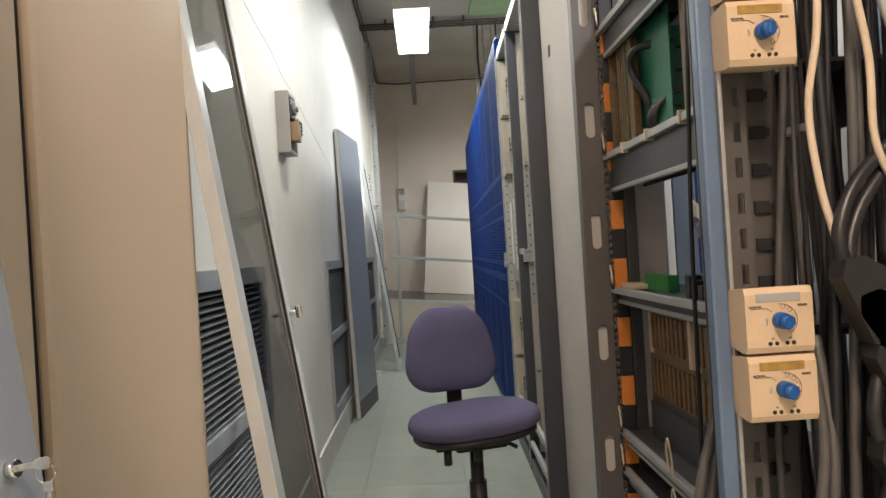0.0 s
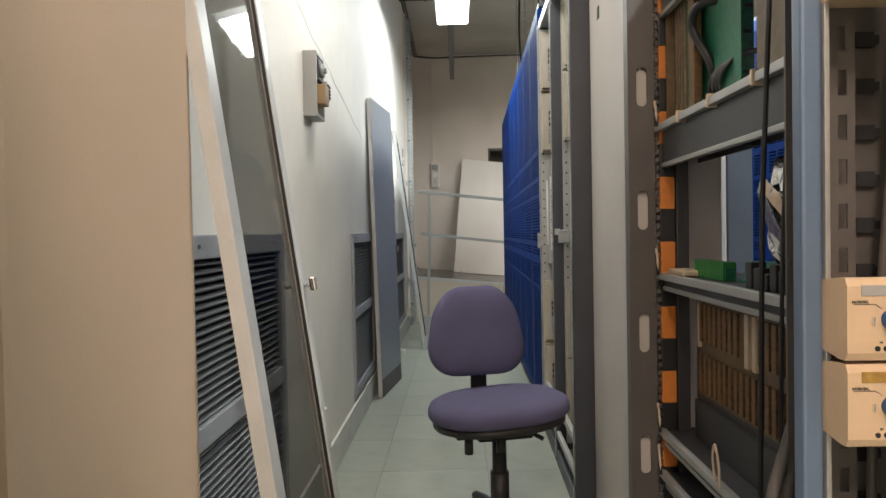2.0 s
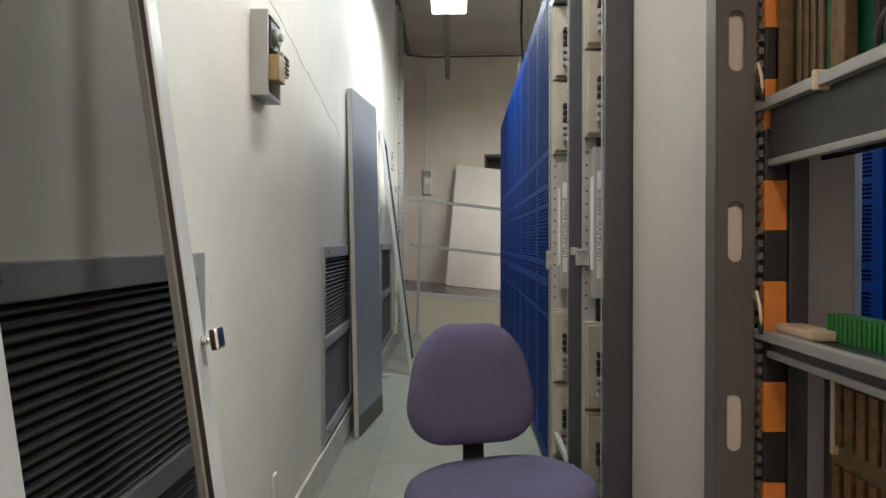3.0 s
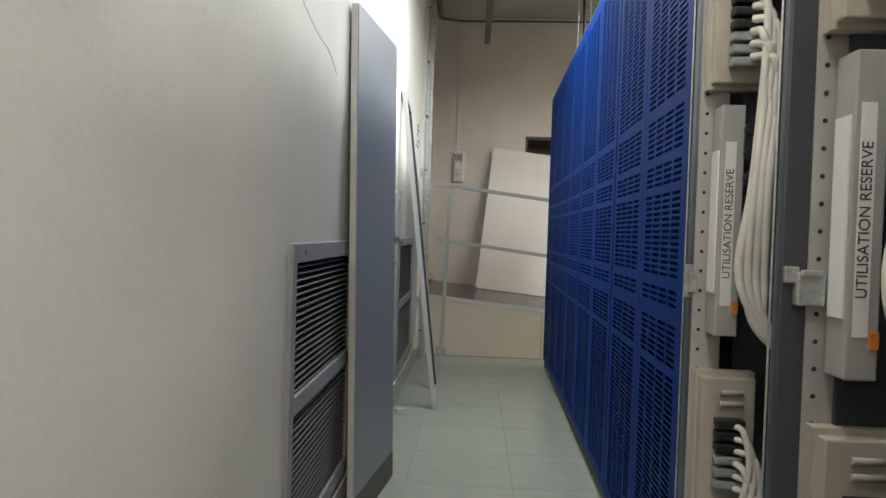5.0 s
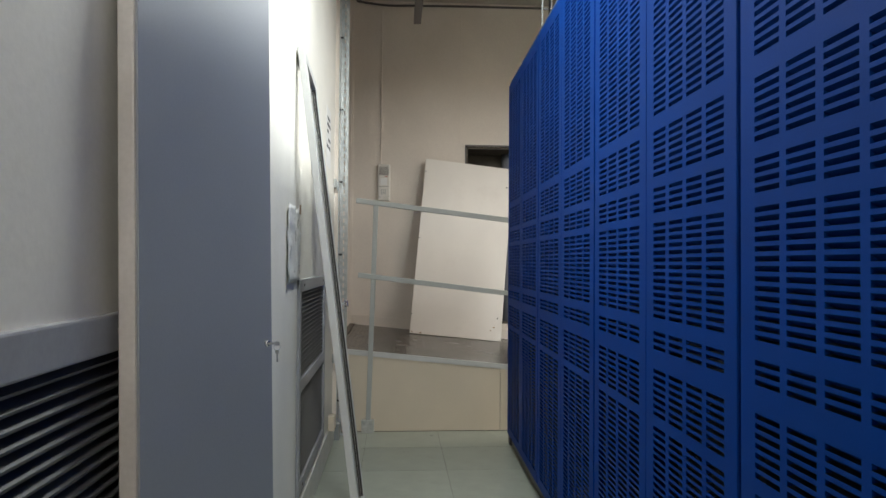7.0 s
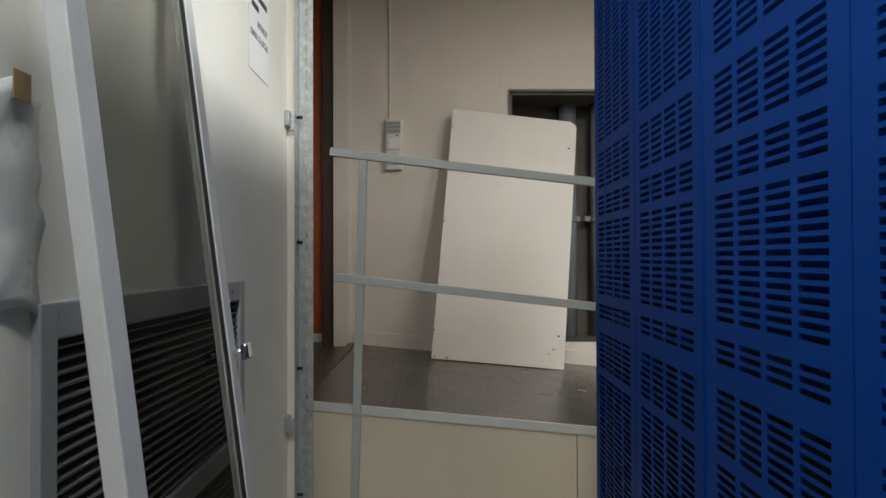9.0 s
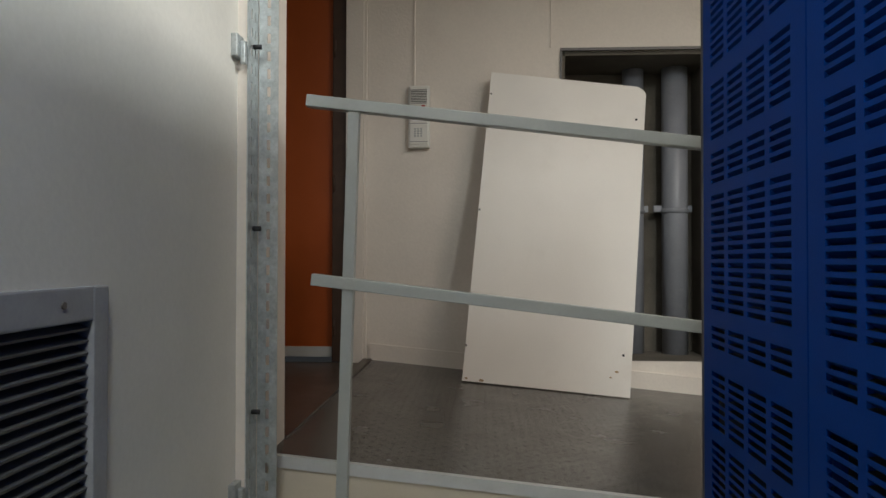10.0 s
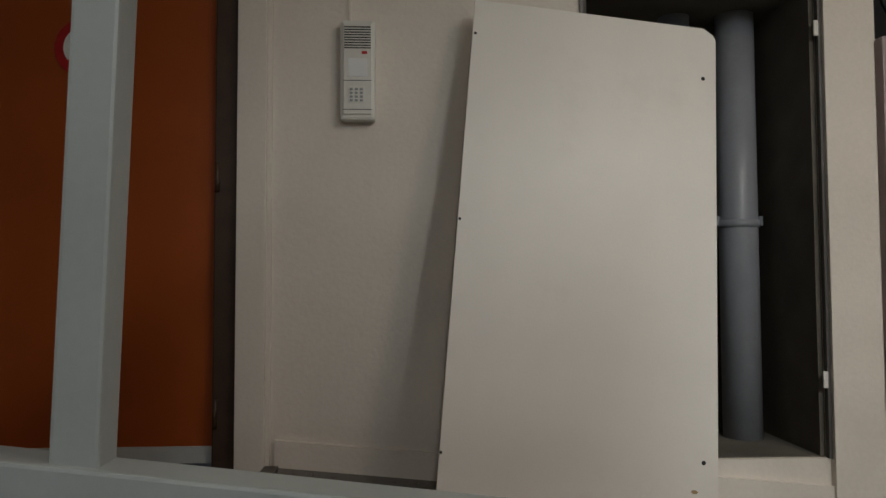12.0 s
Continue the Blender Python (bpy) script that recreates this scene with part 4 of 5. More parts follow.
def cable_rack(y0, y1, label, k):
    """An open rack bay between y0 and y1; the connector column stands at its far side."""
    t = thing("cable_rack", ROW @ pose(0, y0, 0), label, "rack", "open cable racks")
    w, x, yb = y1 - y0, (0.006, 0.060)[k], (0.40, 0.703)[k]
    up = bmesh.new()
    bx(up, 0.30, 0.34, w - 0.055, w - 0.013, 0.07, 2.24, 0.003)
    part("upright", up, M_FRAMEB, t)
    part("back_panel", box(0.585, 0.60, 0, w, 0.05, 2.27), M_FRAME, t)
    part("side_panel", box(0.10, 0.585, w - 0.012, w - 0.002, 0.07, 2.24), M_FRAME, t)
    part("top_beam", box(0.0, 0.10, 0.0, w, 2.24, 2.285, 0.003), M_GALV, t, "bright steel top beam")
    part("base", box(0.0, 0.60, 0, w, 0.0, 0.07, 0.003), M_FRAME, t)
    for z in (0.13, 0.27):
        part("foot_bar", box(0.0, 0.02, 0.0, w, z, z + 0.03, 0.003), M_STRIPG, t)
    st = bmesh.new()
    bx(st, x - 0.012, x + 0.06, yb + 0.065, yb + 0.07, 0.1, 2.23)
    part("mounting_strip", st, M_STRIPG, t)
    ho = bmesh.new()
    for j in range(40):
        rod(ho, (x + 0.005, yb + 0.0635, 0.15 + 0.05 * j), (x + 0.005, yb + 0.066, 0.15 + 0.05 * j), 0.0045, 8)
    part("mounting_holes", ho, M_DARK, t)["kind"] = "stuff"
    for z, h in ((1.90, 0.30), (1.565, 0.30), (0.53, 0.31), (0.20, 0.30)):
        connector_box(t, yb, x, z, h, k)
    gs = part("gas_tube_strip", box(x + 0.02, x + 0.075, yb - 0.01, yb + 0.06, 0.945, 1.51, 0.004), M_STRIPG, t, "grey terminal strip with paper label")
    part("label", box(x + 0.016, x + 0.0198, yb + 0.0, yb + 0.05, 1.05, 1.40), M_PAPER, gs)
    part("label", box(x + 0.030, x + 0.056, yb - 0.0112, yb - 0.0101, 1.02, 1.42), M_PAPER, gs)
    writing("UTILISATION RESERVE", 0.027, M_INK, gs, Matrix.Translation((x + 0.043, yb - 0.0116, 1.22)) @ pose(0, 0, 0, 90, 0, 0) @ pose(0, 0, 0, 0, 0, 90))
    for j in range(3):
        part("rotary_switch", rod(bmesh.new(), (x + 0.088, yb - 0.012, 1.33 + 0.06 * j), (x + 0.088, yb - 0.03, 1.33 + 0.06 * j), 0.017, 14), M_BLACK, gs)
    part("switch", box(x + 0.058, x + 0.073, yb - 0.016, yb - 0.0101, 1.00, 1.03, 0.001), M_ORANGE, gs, "orange rocker switch")
    hanging_bundle(t, x, yb, 1.77, 0.82, 0.42, 6, 0.0105, M_WHITECAB)
    hanging_bundle(t, x, yb, 0.73, 0.34, 0.30, 6, 0.008, M_WHITECAB)
    hanging_bundle(t, x, yb, 2.10, 0.22, 0.22, 5, 0.005, M_GREYCAB if k else M_WHITECAB)
    rnd = random.Random(11 + k)
    for j in range(42):
        yy, xx = rnd.uniform(0.03, w - 0.10), rnd.uniform(0.20, 0.55)
        pts = [(xx + rnd.uniform(-0.04, 0.04), yy + rnd.uniform(-0.04, 0.04), z) for z in (0.08, 0.5, 0.9, 1.3, 1.7, 2.23)]
        m = (M_BLACKCAB, M_ORANGECAB, M_GREYCAB, M_BLACKCAB, M_GREYCAB, M_CREAMCAB)[j % 6]
        thick = rnd.uniform(0.004, 0.009)
        if m is M_ORANGECAB:
            pts, thick = [(p[0], w * 0.5 + 0.4 * p[1], p[2]) for p in pts], 0.0055
        part("wire", sweep(bmesh.new(), pts, thick, 6, 5), m, t)
    for j in range(34):
        yy, xx, zz, s = rnd.uniform(0.05, w - 0.2), rnd.uniform(0.2, 0.4), rnd.uniform(0.4, 2.0), rnd.uniform(0.04, 0.09)
        pts = [(xx + s * math.cos(a), yy + 0.03 * math.sin(2 * a), zz + 1.2 * s * math.sin(a)) for a in (0, 0.9, 1.8, 2.7, 3.6, 4.5, 5.4, 6.2)]
        part("wire_loop", sweep(bmesh.new(), pts, 0.004, 6, 4), (M_BLACKCAB, M_GREYCAB, M_GREYCAB)[j % 3], t)
    for z in (0.62, 1.0, 1.42, 1.86):
        rl = box(0.20, 0.56, w * 0.4, w * 0.4 + 0.03, z, z + 0.025, 0.002)
        part("cross_bar", rl, M_GALV, t)
    part("fan_guard", bx(sweep(sweep(bmesh.new(), [(0.45 + 0.05 * math.cos(a), w - 0.02, 0.62 + 0.05 * math.sin(a)) for a in [q * 0.524 for q in range(13)]], 0.002, 5, 1), [(0.45 + 0.03 * math.cos(a), w - 0.02, 0.62 + 0.03 * math.sin(a)) for a in [q * 0.524 for q in range(13)]], 0.002, 5, 1), 0.38, 0.52, w - 0.016, w - 0.0125, 0.55, 0.69), M_GALV, t)
    return t


cable_rack(0.225, 0.697, "open equipment rack full of white cables beside blue doors", 0)
cable_rack(-0.588, 0.18, "open equipment rack full of beige cables and connector boxes", 1)


def rack_post(y0, y1, x0, x1, label, latch):
    t = thing("rack_post", ROW @ pose(0, y0, 0), label, "post", "dark rack posts")
    w = y1 - y0
    part("near_channel", box(x0, x1, 0.0, w * 0.47, 0, 2.29, 0.005), M_FRAME, t)
    part("far_channel", box(x0 + 0.002, x1 - 0.003, w * 0.5, w, 0, 2.29, 0.005), M_FRAMEB, t)
    part("edge_strip", box(x0 - 0.003, x0 + 0.0015, w * 0.97, w + 0.003, 0.02, 2.28, 0.002), M_GALV, t)
    if latch:
        bm = box(x0 + 0.022, x0 + 0.072, -0.022, 0.0, 1.065, 1.125, 0.004)
        bx(bm, x0 + 0.004, x0 + 0.030, -0.012, 0.0, 1.105, 1.135, 0.003), bx(bm, x0 + 0.026, x0 + 0.066, -0.030, -0.022, 1.118, 1.130, 0.003)
        part("latch", bm, M_GALV, t, "galvanised latch")
    return t


rack_post(0.185, 0.220, 0.0, 0.095, "dark slate steel post with a galvanised latch", True)
t = rack_post(0.702, 0.792, 0.0, 0.07, "dark slate steel post beside the blue doors", False)
l = new("latch", HANDLE)
l.parent, l.location = t, (0.0, 0.0, 0)
tagged(l, "galvanised latch")
rack_post(-0.635, -0.595, -0.030, 0.068, "dark grey steel post between rack bays", False)

# ---- light grey side cabinet and its slotted upright ----
t = thing("grey_cabinet", pose(0.785, 0.945, 0), "tall light grey steel cabinet side beside the shelf rack", "cabinet")
part("side", box(0.0, 0.235, 0.0, 0.60, 0.0, 2.5, 0.006), M_LGREY, t)
part("rear_panel", box(0.238, 0.412, 0.425, 0.598, 0.0, 2.5, 0.006), M_LGREY, t)
part("corner_post", box(0.415, 0.50, 0.427, 0.60, 0.0, 2.5, 0.006), M_FRAMEB, t, "dark slate corner post")
part("marker", box(-0.002, 0.0, 0.43, 0.46, 1.83, 1.87), M_BLACK, t)


def shelf_upright():
    bm = bmesh.new()
    w, xs = 0.066, (0.0, 0.019, 0.047, 0.066)
    zs = [0.0]
    for k in range(7):
        zs += [0.1295 + 0.331 * k, 0.2375 + 0.331 * k]
    zs.append(2.5)
    for j in range(len(zs) - 1):
        a, b = zs[j], zs[j + 1]
        if j % 2 == 0:
            bx(bm, 0, w, 0, 0.003, a, b)
        else:
            r, cx, n = 0.014, 0.033, 8
            for side in (-1, 1):
                out = [(cx + side * 0.033, a), (cx + side * 0.033, b), (cx, b)]
                out += [(cx + side * r * math.sin(q * math.pi / 2 / n), b - r + r * math.cos(q * math.pi / 2 / n) - 0.001) for q in range(n + 1)]
                out += [(cx + side * r * math.cos(q * math.pi / 2 / n), a + r - r * math.sin(q * math.pi / 2 / n) + 0.001) for q in range(n + 1)]
                out += [(cx, a)]
                prism(bm, out, 0, 0.003, "y")
    bx(bm, -0.004, 0.0, 0, 0.045, 0, 2.5, 0.001)
    return bm


t = thing("shelf_rack", I4.copy(), "open steel equipment rack with trays and circuit boards", "rack")
u = part("slotted_upright", shelf_upright(), M_PLATE, t, "grey upright with oblong holes")
u.location = (0.768, 0.925, 0.0)
part("upright_back", box(0.768, 0.838, 0.9405, 0.944, 0, 2.5), M_LGREY, t)
tooth = bmesh.new()
for k in range(110):
    bx(tooth, 0.834, 0.842, 0.912, 0.924, 0.05 + 0.022 * k, 0.062 + 0.022 * k)
part("toothed_edge", tooth, M_PLATE, t)["kind"] = "stuff"
for k in range(28):
    z = 0.14 + 0.0865 * k
    part("code_block", box(0.842, 0.880, 0.905, 0.925, z, z + 0.0858, 0.002), M_ORANGE if k % 2 == 0 else M_BLACK, t, "orange coding block" if k % 2 == 0 else "")
part("rear_post", box(0.882, 0.915, 0.90, 0.94, 0, 2.5, 0.003), M_TRAY, t)
part("rear_post", box(1.30, 1.34, 0.90, 0.94, 0, 2.5, 0.003), M_TRAY, t)
part("rear_post", box(1.30, 1.34, -0.16, -0.12, 0, 2.5, 0.003), M_TRAY, t)


def tray(z, web, rim_light):
    s = part("tray", box(0.85, 1.32, -0.12, 0.93, z - 0.006, z), M_TRAY, t, "dark steel tray")
    for x in (0.85, 0.95):
        part("web", box(x, x + 0.006, -0.12, 0.93, z - web, z - 0.0062), M_TRAY, s)
    part("rim", box(0.832, 0.8495, -0.12, 0.95, z - 0.012, z + 0.006, 0.002), M_TRAYRIM if rim_light else M_TRAY, s)
    for y in (0.05, 0.3, 0.55, 0.8):
        part("rib", box(0.856, 0.95, y, y + 0.004, z - web, z - 0.006), M_TRAY, s)
    part("lower_rail", box(0.846, 0.862, -0.12, 0.93, z - web - 0.012, z - web, 0.002), M_TRAYRIM, s)
    ends = bmesh.new()
    for y in (0.935,):
        lo = [(0.838, y, z), (0.836, y - 0.003, z + 0.04), (0.832, y - 0.02, z + 0.07), (0.828, y - 0.045, z + 0.04), (0.83, y - 0.045, z)]
        sweep(ends, lo, 0.0028, 6, 5)
    part("wire_tab", ends, M_CREAMCAB, s, "cream wire pull loop")
    sl = bmesh.new()
    rod(sl, (0.838, 0.935, z), (0.837, 0.933, z + 0.022), 0.0042, 8), rod(sl, (0.83, 0.89, z), (0.829, 0.89, z + 0.022), 0.0042, 8)
    part("sleeve", sl, M_BLACK, s)
    return s


tray(1.765, 0.07, True)
tray(1.395, 0.095, True)
tray(1.003, 0.03, True)
tray(0.585, 0.03, True)
tray(0.472, 0.03, True)
tray(0.20, 0.03, True)
for z, y in ((0.585, 0.52), (0.472, 0.50)):
    lp = bmesh.new()
    sweep(lp, [(0.838, y, z), (0.835, y + 0.006, z + 0.05), (0.832, y - 0.015, z + 0.085), (0.83, y - 0.04, z + 0.05), (0.832, y - 0.04, z)], 0.0028, 6, 5)
    part("wire_tab", lp, M_CREAMCAB, t)
for y in (0.30, 0.52, 0.72):
    part("cable_tie", box(0.828, 0.853, y, y + 0.01, 1.378, 1.408, 0.003), M_CREAMCAB, t)
part("near_post", box(0.668, 0.690, -0.20, -0.178, 0, 2.5, 0.004), mat("blue_grey_post", (0.13, 0.19, 0.29), 0.35, 0.2, 6, 0.1), t, "blue-grey aluminium post")
part("near_post_edge", box(0.6905, 0.696, -0.205, -0.15, 0, 2.5, 0.001), M_TRAYRIM, t)
su = part("slotted_strut", slotted_leg(0.052, 2.5, 0.003, ((0.014, 0.009), (0.038, 0.010))), M_PLATE, t, "grey slotted strut")
su.matrix_basis = pose(0.696, -0.16, 0, 0, 0, -90)
part("strut_web", box(0.699, 0.825, -0.10, -0.096, 0, 2.5), M_PLATE, t)
bh = bmesh.new()
for k in range(40):
    bx(bh, 0.780, 0.802, -0.106, -0.1005, 0.06 + 0.0556 * k, 0.078 + 0.0556 * k), bx(bh, 0.802, 0.808, -0.106, -0.1005, 0.064 + 0.0556 * k, 0.074 + 0.0556 * k)
part("square_hole", bh, M_DARK, t)["kind"] = "stuff"

# circuit boards, connector parts and foil on the trays
t = thing("circuit_board", pose(0.87, 0.62, 1.396), "green circuit board standing on the tray", "circuit board")
part("board", box(0.0, 0.16, 0.14, 0.144, 0.0, 0.33), M_PCB, t)
part("board", box(0.03, 0.034, -0.10, 0.13, 0.0, 0.31), M_PCB, t)
ed = bmesh.new()
for k in range(4):
    bx(ed, 0.0, 0.012, 0.16 + 0.022 * k, 0.172 + 0.022 * k, 0.01, 0.30, 0.002)
part("edge_connector", ed, M_BROWNPCB, t, "dark brown edge connectors")
part("spacer", box(0.0, 0.02, 0.10, 0.138, 0.02, 0.30, 0.002), M_COPPER, t)
part("end_plate", box(-0.015, 0.09, 0.262, 0.268, 0.0, 0.31), M_BROWNPCB, t)
ic = bmesh.new()
rnd = random.Random(5)
for k in range(22):
    x, z = rnd.uniform(0.01, 0.14), rnd.uniform(0.02, 0.3)
    bx(ic, x, x + 0.018, 0.136, 0.1395, z, z + 0.008)
part("chip", ic, M_BLACK, t)
part("ribbon_cable", sweep(bmesh.new(), [(0.05, 0.10, 0.005), (0.03, 0.06, 0.10), (-0.005, 0.09, 0.20), (0.0, 0.06, 0.245), (0.05, 0.02, 0.25)], 0.011), M_BLACKCAB, t)
for k in range(4):
    part("wire", sweep(bmesh.new(), [(0.06, 0.10 - 0.02 * k, 0.003), (0.02, 0.05 - 0.02 * k, 0.06), (0.04, 0.0 - 0.02 * k, 0.10), (0.10, -0.02, 0.12)], 0.005), M_GREYCAB, t)
t = thing("brown_panel", pose(0.87, 0.20, 1.396), "brown bakelite panel standing on the tray", "panel")
part("sheet", box(0.02, 0.026, -0.20, 0.22, 0.008, 0.36), M_BROWNPCB, t)
part("foot", box(0.0, 0.07, -0.20, 0.24, 0.0, 0.018, 0.003), M_BROWNPCB, t)

t = thing("connector_comb", pose(0.90, 0.63, 1.004), "green plastic connector strip lying on the tray", "connector")
cb = bmesh.new()
for k in range(16):
    bx(cb, 0.0, 0.03, 0.012 * k, 0.012 * k + 0.007, 0.0, 0.042)
part("tooth", cb, M_PCBG, t)
part("rail", box(0.005, 0.028, -0.002, 0.195, 0.0, 0.028, 0.001), M_PCB, t)
solo("connector_board", bx(box(0.0, 0.10, 0.0, 0.16, 0.0, 0.006), 0.01, 0.09, 0.01, 0.15, 0.006, 0.045, 0.004), M_PCB, "small green circuit module on the tray", "circuit board", "", pose(0.93, 0.46, 1.004))
for k in range(9):
    solo("socket_block", box(0.0, 0.03, 0.0, 0.026, 0.0, 0.032 + 0.01 * (k % 3), 0.002), M_BLACK, "small black connector block on the tray", "connector", "black connector blocks", pose(0.875, 0.14 + 0.035 * k, 1.004))
solo("ceramic_block", box(0.0, 0.05, 0.0, 0.12, 0.0, 0.016, 0.005), M_CREAMCAB, "cream wire bundle on the tray", "wire bundle", "", pose(0.86, 0.79, 1.004))


def foil_bag(m, s, seed, label):
    bm = bmesh.new()
    bmesh.ops.create_icosphere(bm, subdivisions=3, radius=1)
    for v in bm.verts:
        d = 1 + 0.55 * noise.noise(v.co * 1.6 + Vector((seed, 0, 0))) + 0.25 * noise.noise(v.co * 4 + Vector((0, seed, 0)))
        v.co = Vector((v.co.x * 0.045, v.co.y * 0.10, (v.co.z + 1) * 0.10 + 0.02 * v.co.y)) * d * s
        v.co.z = max(v.co.z, 0.0)
    solo("foil_bag", bm, M_FOIL, label, "foil bag", "antistatic bags", m)


foil_bag(pose(0.955, 0.34, 1.004, 0, 0, 20), 1.1, 3.0, "crumpled shiny antistatic foil bag on the tray")
foil_bag(pose(0.93, 0.12, 0.473, 0, 0, 10), 0.9, 8.0, "crumpled silvery foil bag on a low tray")

t = thing("backplane_board", pose(0.915, 0.29, 0.586, 0, 0, 0), "brown circuit backplane with ochre contact rows", "circuit board")
part("frame", box(0.0, 0.01, -0.06, 0.56, 0.10, 0.375), M_TRAY, t)
part("board", box(-0.004, -0.0005, -0.02, 0.53, 0.12, 0.36), M_BROWNPCB, t)
for k in range(17):
    y = 0.0 + 0.031 * k
    part("contact_bar", box(-0.011, -0.0042, y, y + 0.018, 0.13, 0.225, 0.001), M_COPPER, t)
    if k not in (6, 7, 8):
        part("contact_bar", box(-0.010, -0.0042, y, y + 0.020, 0.255, 0.35, 0.001), M_COPPER, t)
for y, w in ((0.18, 0.016), (0.215, 0.02), (0.51, 0.01)):
    part("white_strip", box(-0.012, -0.0042, y, y + w, 0.24, 0.355), M_CREAMCAB, t)
part("shelf_foot", box(-0.01, 0.02, -0.05, 0.55, 0.0, 0.10, 0.002), M_TRAY, t)


# ---- beige test units clipped to the strut ----
def test_unit(z, label, ochre):
    t = thing("test_unit", pose(0.690, -0.246, z), label, "device", "beige test units")
    w, h = 0.088, 0.084
    b = bmesh.new()
    prism(b, [(0.0, 0.008), (0.004, 0.0), (0.016, 0.0), (0.082, 0.010), (0.082, 0.076), (0.016, h), (0.004, h), (0.0, h - 0.008)], 0, w, "x")
    part("case", b, M_DEVICE, t)
    part("label_window", box(0.014, 0.072, -0.001, 0.0005, 0.066, 0.077, 0.0003), M_OCHRE if ochre else M_STRIPG, t)
    k = part("knob", rod(rod(bmesh.new(), (0.044, 0, 0.042), (0.044, -0.012, 0.042), 0.0105, 20), (0.044, -0.012, 0.042), (0.047, -0.020, 0.0405), 0.009, 20), M_KNOB, t, "blue rotary knob")
    part("knob_pointer", box(0.043, 0.0455, -0.0225, -0.012, 0.034, 0.052, 0.0008), M_KNOB, k)
    part("switch", box(0.024, 0.0265, -0.003, 0.0, 0.037, 0.045, 0.0005), M_CHROME, t)
    for x in (0.030, 0.0385, 0.052, 0.0605):
        part("jack", rod(bmesh.new(), (x, -0.0008, 0.0125), (x, 0.002, 0.0125), 0.0027, 12), M_DARK, t)
    dl = bmesh.new()
    sweep(dl, [(0.044 + 0.023 * math.cos(a), -0.0003, 0.042 + 0.021 * math.sin(a)) for a in [radians(-50 + 11 * q) for q in range(14)]], 0.0004, 4, 1)
    rod(dl, (0.006, -0.0003, 0.0575), (0.028, -0.0003, 0.0575), 0.0004, 4)
    rod(dl, (0.028, -0.0003, 0.0575), (0.034, -0.0003, 0.053), 0.0004, 4)
    part("dial_marks", dl, M_INK, t)
    for i in range(5):
        a = radians(75 - 30 * i)
        rg = bmesh.new()
        sweep(rg, [(0.044 + 0.0185 * math.cos(a) + 0.003 * math.cos(q * 0.7854), -0.0004, 0.042 + 0.018 * math.sin(a) + 0.003 * math.sin(q * 0.7854)) for q in range(9)], 0.0003, 4, 1)
        part("dial_mark", rg, M_INK, t)
    for txt, x, zz, s in (("NORMAL", 0.013, 0.060, 0.0042), ("ESSAIS", 0.074, 0.060, 0.0042), ("P1", 0.034, 0.0185, 0.0035), ("P2", 0.056, 0.0185, 0.0035)):
        writing(txt, s, M_INK, t, Matrix.Translation((x, -0.0005, zz)) @ pose(0, 0, 0, 90, 0, 0))


test_unit(1.446, "beige test unit with a blue rotary knob", True)
test_unit(1.358, "beige test unit with ochre label and blue knob", True)
test_unit(0.988, "beige test unit with pale label and blue knob", False)
test_unit(0.900, "beige test unit with ochre label and blue rotary knob", True)

# ---- hanging cables and D-shaped connectors near the strut ----
t = thing("cable_curtain", pose(0, 0, 0), "dense curtain of grey cables hanging beside the strut", "cable bundle")
rnd = random.Random(21)
for k in range(90):
    x0, y0 = 0.795 + 0.0030 * k + rnd.uniform(-0.008, 0.008), rnd.uniform(-0.25, 0.2)
    lean_x = rnd.uniform(-0.05, 0.03)
    r = rnd.choice((0.0035, 0.0045, 0.0055, 0.007))
    pts = [(x0 + lean_x * (1.2 - z) + 0.018 * noise.noise((k * 3.1, z * 1.5, 0)), y0 + 0.02 * noise.noise((0, z * 1.3, k * 2.7)), z) for z in (0.0, 0.3, 0.6, 0.9, 1.15, 1.4, 1.7, 2.1, 2.5)]
    part("cable", sweep(bmesh.new(), pts, r, 8, 4), (M_GREYCAB, M_BLACKCAB)[k % 2], t)
part("cable", sweep(bmesh.new(), [(0.79, -0.27, 2.4), (0.785, -0.285, 1.7), (0.785, -0.285, 1.42), (0.772, -0.275, 1.30), (0.780, -0.275, 1.2), (0.795, -0.28, 1.12), (0.80, -0.285, 1.06), (0.825, -0.29, 1.03), (0.85, -0.28, 1.035)], 0.0048), M_CREAMCAB, t, "cream cable")
part("cable", sweep(bmesh.new(), [(0.81, -0.27, 2.4), (0.815, -0.28, 1.6), (0.83, -0.285, 1.45), (0.845, -0.285, 1.35), (0.85, -0.28, 1.25), (0.875, -0.28, 1.18), (0.90, -0.27, 1.1)], 0.0048), M_CREAMCAB, t, "cream cable")
for k in range(3):
    part("cable", sweep(bmesh.new(), [(0.90 + 0.03 * k, -0.27, 2.3), (0.86 + 0.03 * k, -0.28, 1.6), (0.87 + 0.02 * k, -0.28, 1.42), (0.91, -0.29, 1.30 - 0.02 * k), (0.93 + 0.02 * k, -0.28, 1.15), (0.94, -0.26, 0.9)], 0.006), M_STRIPG, t)
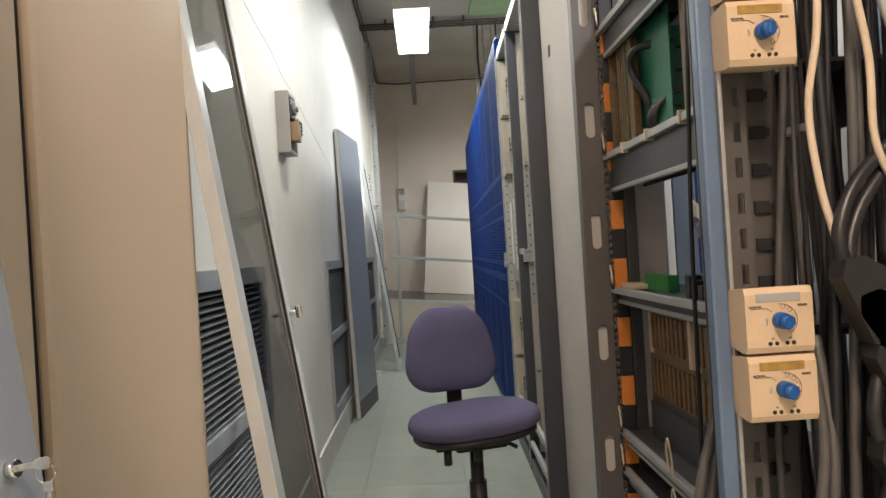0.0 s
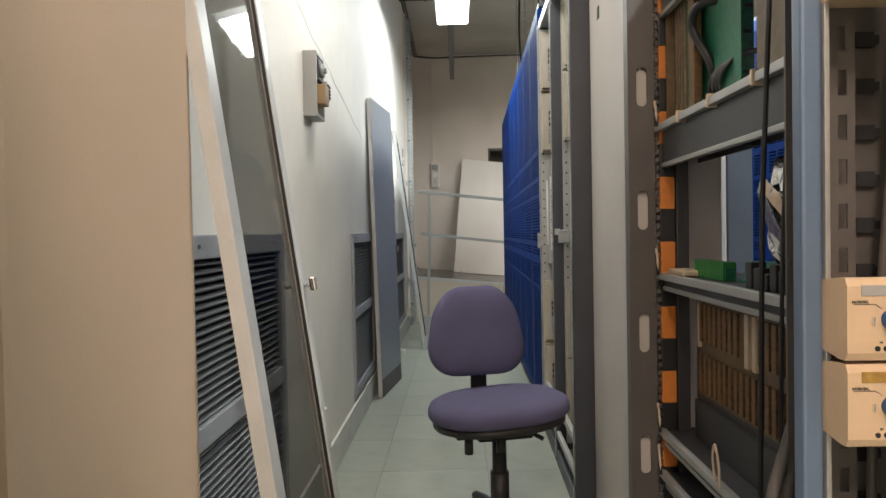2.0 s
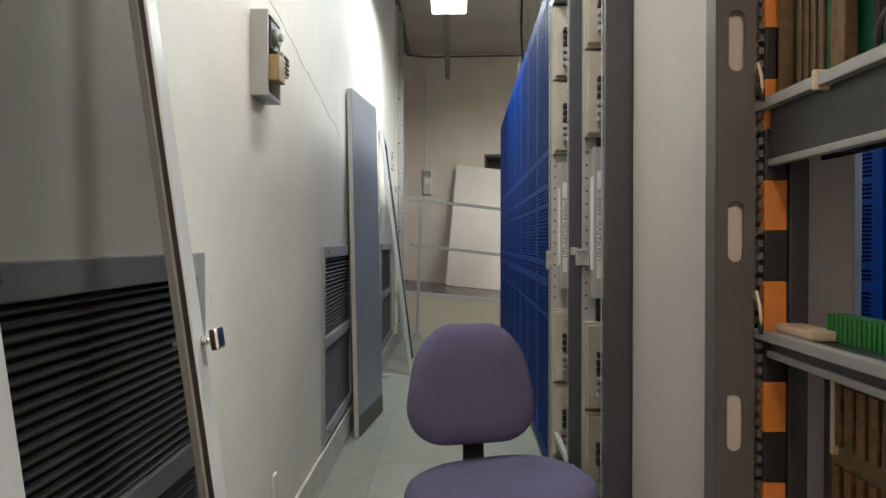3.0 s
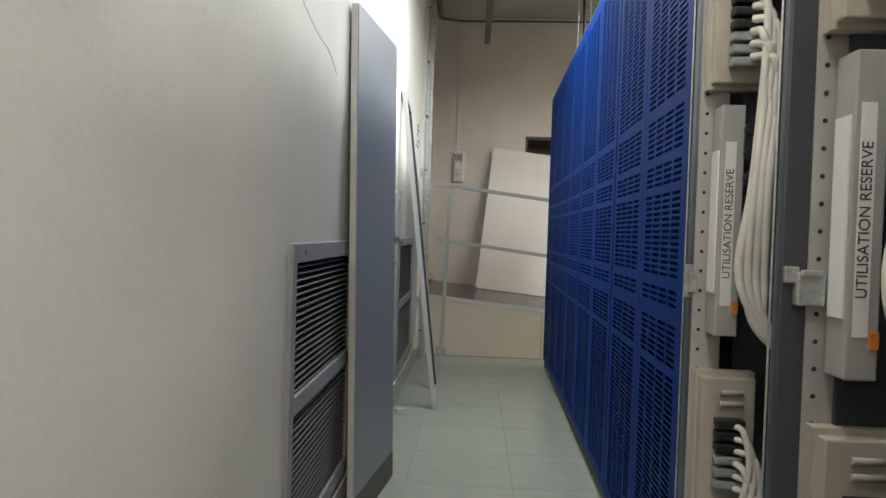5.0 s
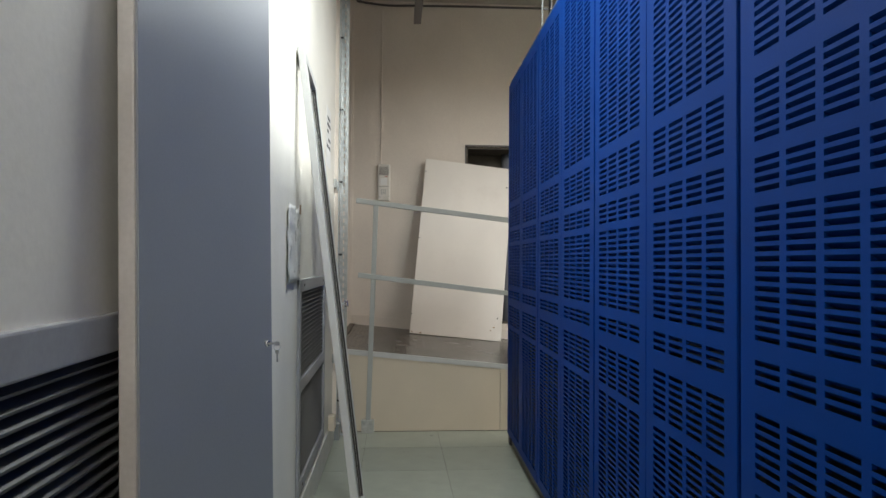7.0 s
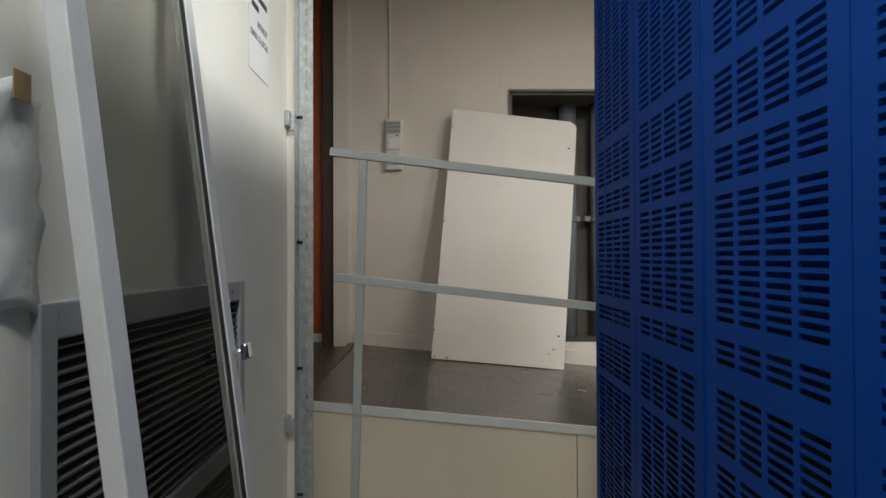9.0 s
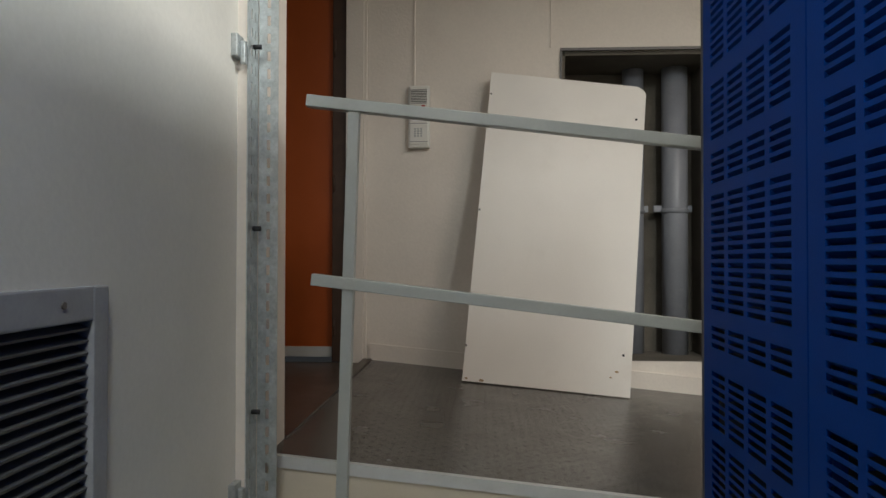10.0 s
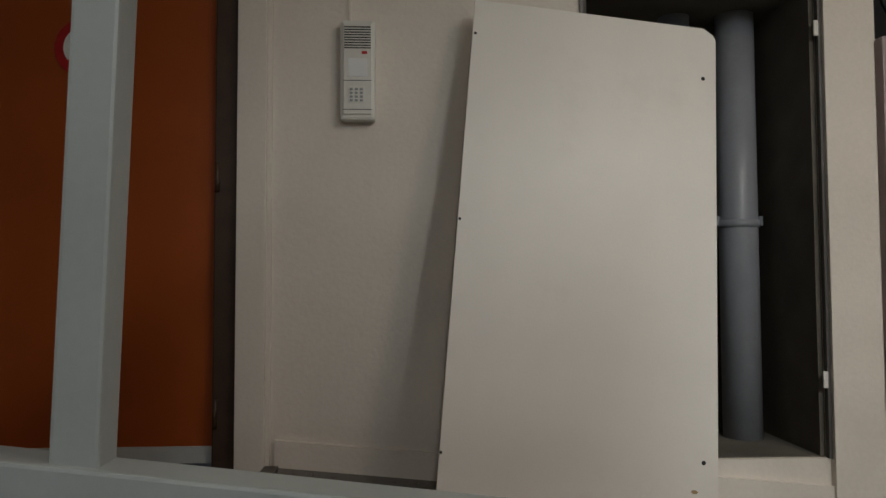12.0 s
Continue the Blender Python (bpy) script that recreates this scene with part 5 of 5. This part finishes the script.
for k in range(2):
    part("cable", sweep(bmesh.new(), [(0.79 + 0.014 * k, -0.20, 1.0), (0.785 + 0.012 * k, -0.24, 0.85), (0.73 + 0.03 * k, -0.26, 0.66), (0.69 + 0.03 * k, -0.25, 0.5), (0.66 + 0.03 * k, -0.20, 0.02)], 0.0075), M_GREYCAB, t)
    part("cable", sweep(bmesh.new(), [(0.75, -0.05 - 0.02 * k, 1.0), (0.72, -0.08, 0.9 - 0.03 * k), (0.665 + 0.02 * k, -0.11, 0.75), (0.63 + 0.02 * k, -0.13, 0.5), (0.62, -0.13, 0.02)], 0.008), M_GREYCAB, t)


def d_plug(m, label):
    t = thing("cable_connector", m, label, "connector", "black cable connectors")
    part("hood", prism(bmesh.new(), [(-0.02, -0.014), (0.045, -0.034), (0.052, -0.030), (0.052, 0.030), (0.045, 0.034), (-0.02, 0.016), (-0.03, 0.0)], -0.012, 0.012, "y"), M_BLACK, t)
    part("shell", box(0.0525, 0.064, -0.008, 0.008, -0.028, 0.028, 0.002), M_GALV, t)
    part("cable", sweep(bmesh.new(), [(-0.02, 0, 0), (-0.05, 0, 0.02), (-0.07, 0.01, 0.08), (-0.06, 0.03, 0.2)], 0.007), M_BLACKCAB, t)


for x, z, a in ((0.815, 1.075, 50), (0.835, 1.035, 40), (0.85, 0.975, 50), (0.862, 0.915, 65), (0.850, 0.855, 45), (0.885, 1.06, 40), (0.875, 0.79, 60), (0.845, 0.73, 55), (0.885, 0.955, 30), (0.89, 0.87, 75), (0.87, 0.67, 50)):
    d_plug(pose(x, -0.288, z, 0, a, 0) @ Matrix.Diagonal((1.3, 1.3, 1.3, 1)), "black plastic cable connector hanging among grey cables")

# ---- equipment seen through the open rack ----
t = thing("hall_cabinet", pose(2.15, 1.72, 0), "light grey steel cabinet in the next row", "cabinet")
part("body", box(0, 0.6, 0.0, 0.9, 0.0, 2.3, 0.006), M_LGREY, t)
part("door_gap", box(-0.002, 0.0, 0.44, 0.446, 0.1, 2.2), M_DARK, t)
t = thing("hall_cabinet", pose(2.15, 1.18, 0), "dark slate steel cabinet in the next row", "cabinet")
part("body", box(0, 0.6, 0.0, 0.5, 0.0, 2.3, 0.006), M_FRAMEB, t)
part("door_gap", box(-0.002, 0.0, 0.24, 0.246, 0.1, 2.2), M_DARK, t)
t = blue_cabinet(0)
t.matrix_world = pose(2.15, -0.5, 0)
tagged(t, "blue steel equipment cabinet standing in the next row")
t = blue_cabinet(0)
t.matrix_world = pose(2.15, 2.70, 0)
tagged(t, "blue steel equipment cabinet standing in the next row")

# ---- floor tiles last ----
TS = 0.5
tm = bmesh.new()
bx(tm, 0.0012, TS - 0.0012, 0.0012, TS - 0.0012, -0.006, 0.0, 0.0006)
TILE = mesh_of("tile", tm, M_TILE)
far = bmesh.new()
for i in range(10):
    for j in range(24):
        x, y = W + 0.02 + (i - 1) * TS - 0.29, -4.0 + j * TS - 0.2
        if y > 7.72:
            continue
        if y + TS > 7.745:
            bx(far, x + 0.0012, x + TS - 0.0012, y + 0.0012, 7.73, -0.006, 0.0)
            continue
        if 0 <= i <= 4 and j >= 4:
            ob = new("tile", TILE)
            ob.parent, ob.location = floor, (x, y, 0)
        elif i > 0:
            bx(far, x + 0.0012, x + TS - 0.0012, y + 0.0012, y + TS - 0.0012, -0.006, 0.0)
part("far_tiles", far, M_TILE, floor)["kind"] = "stuff"
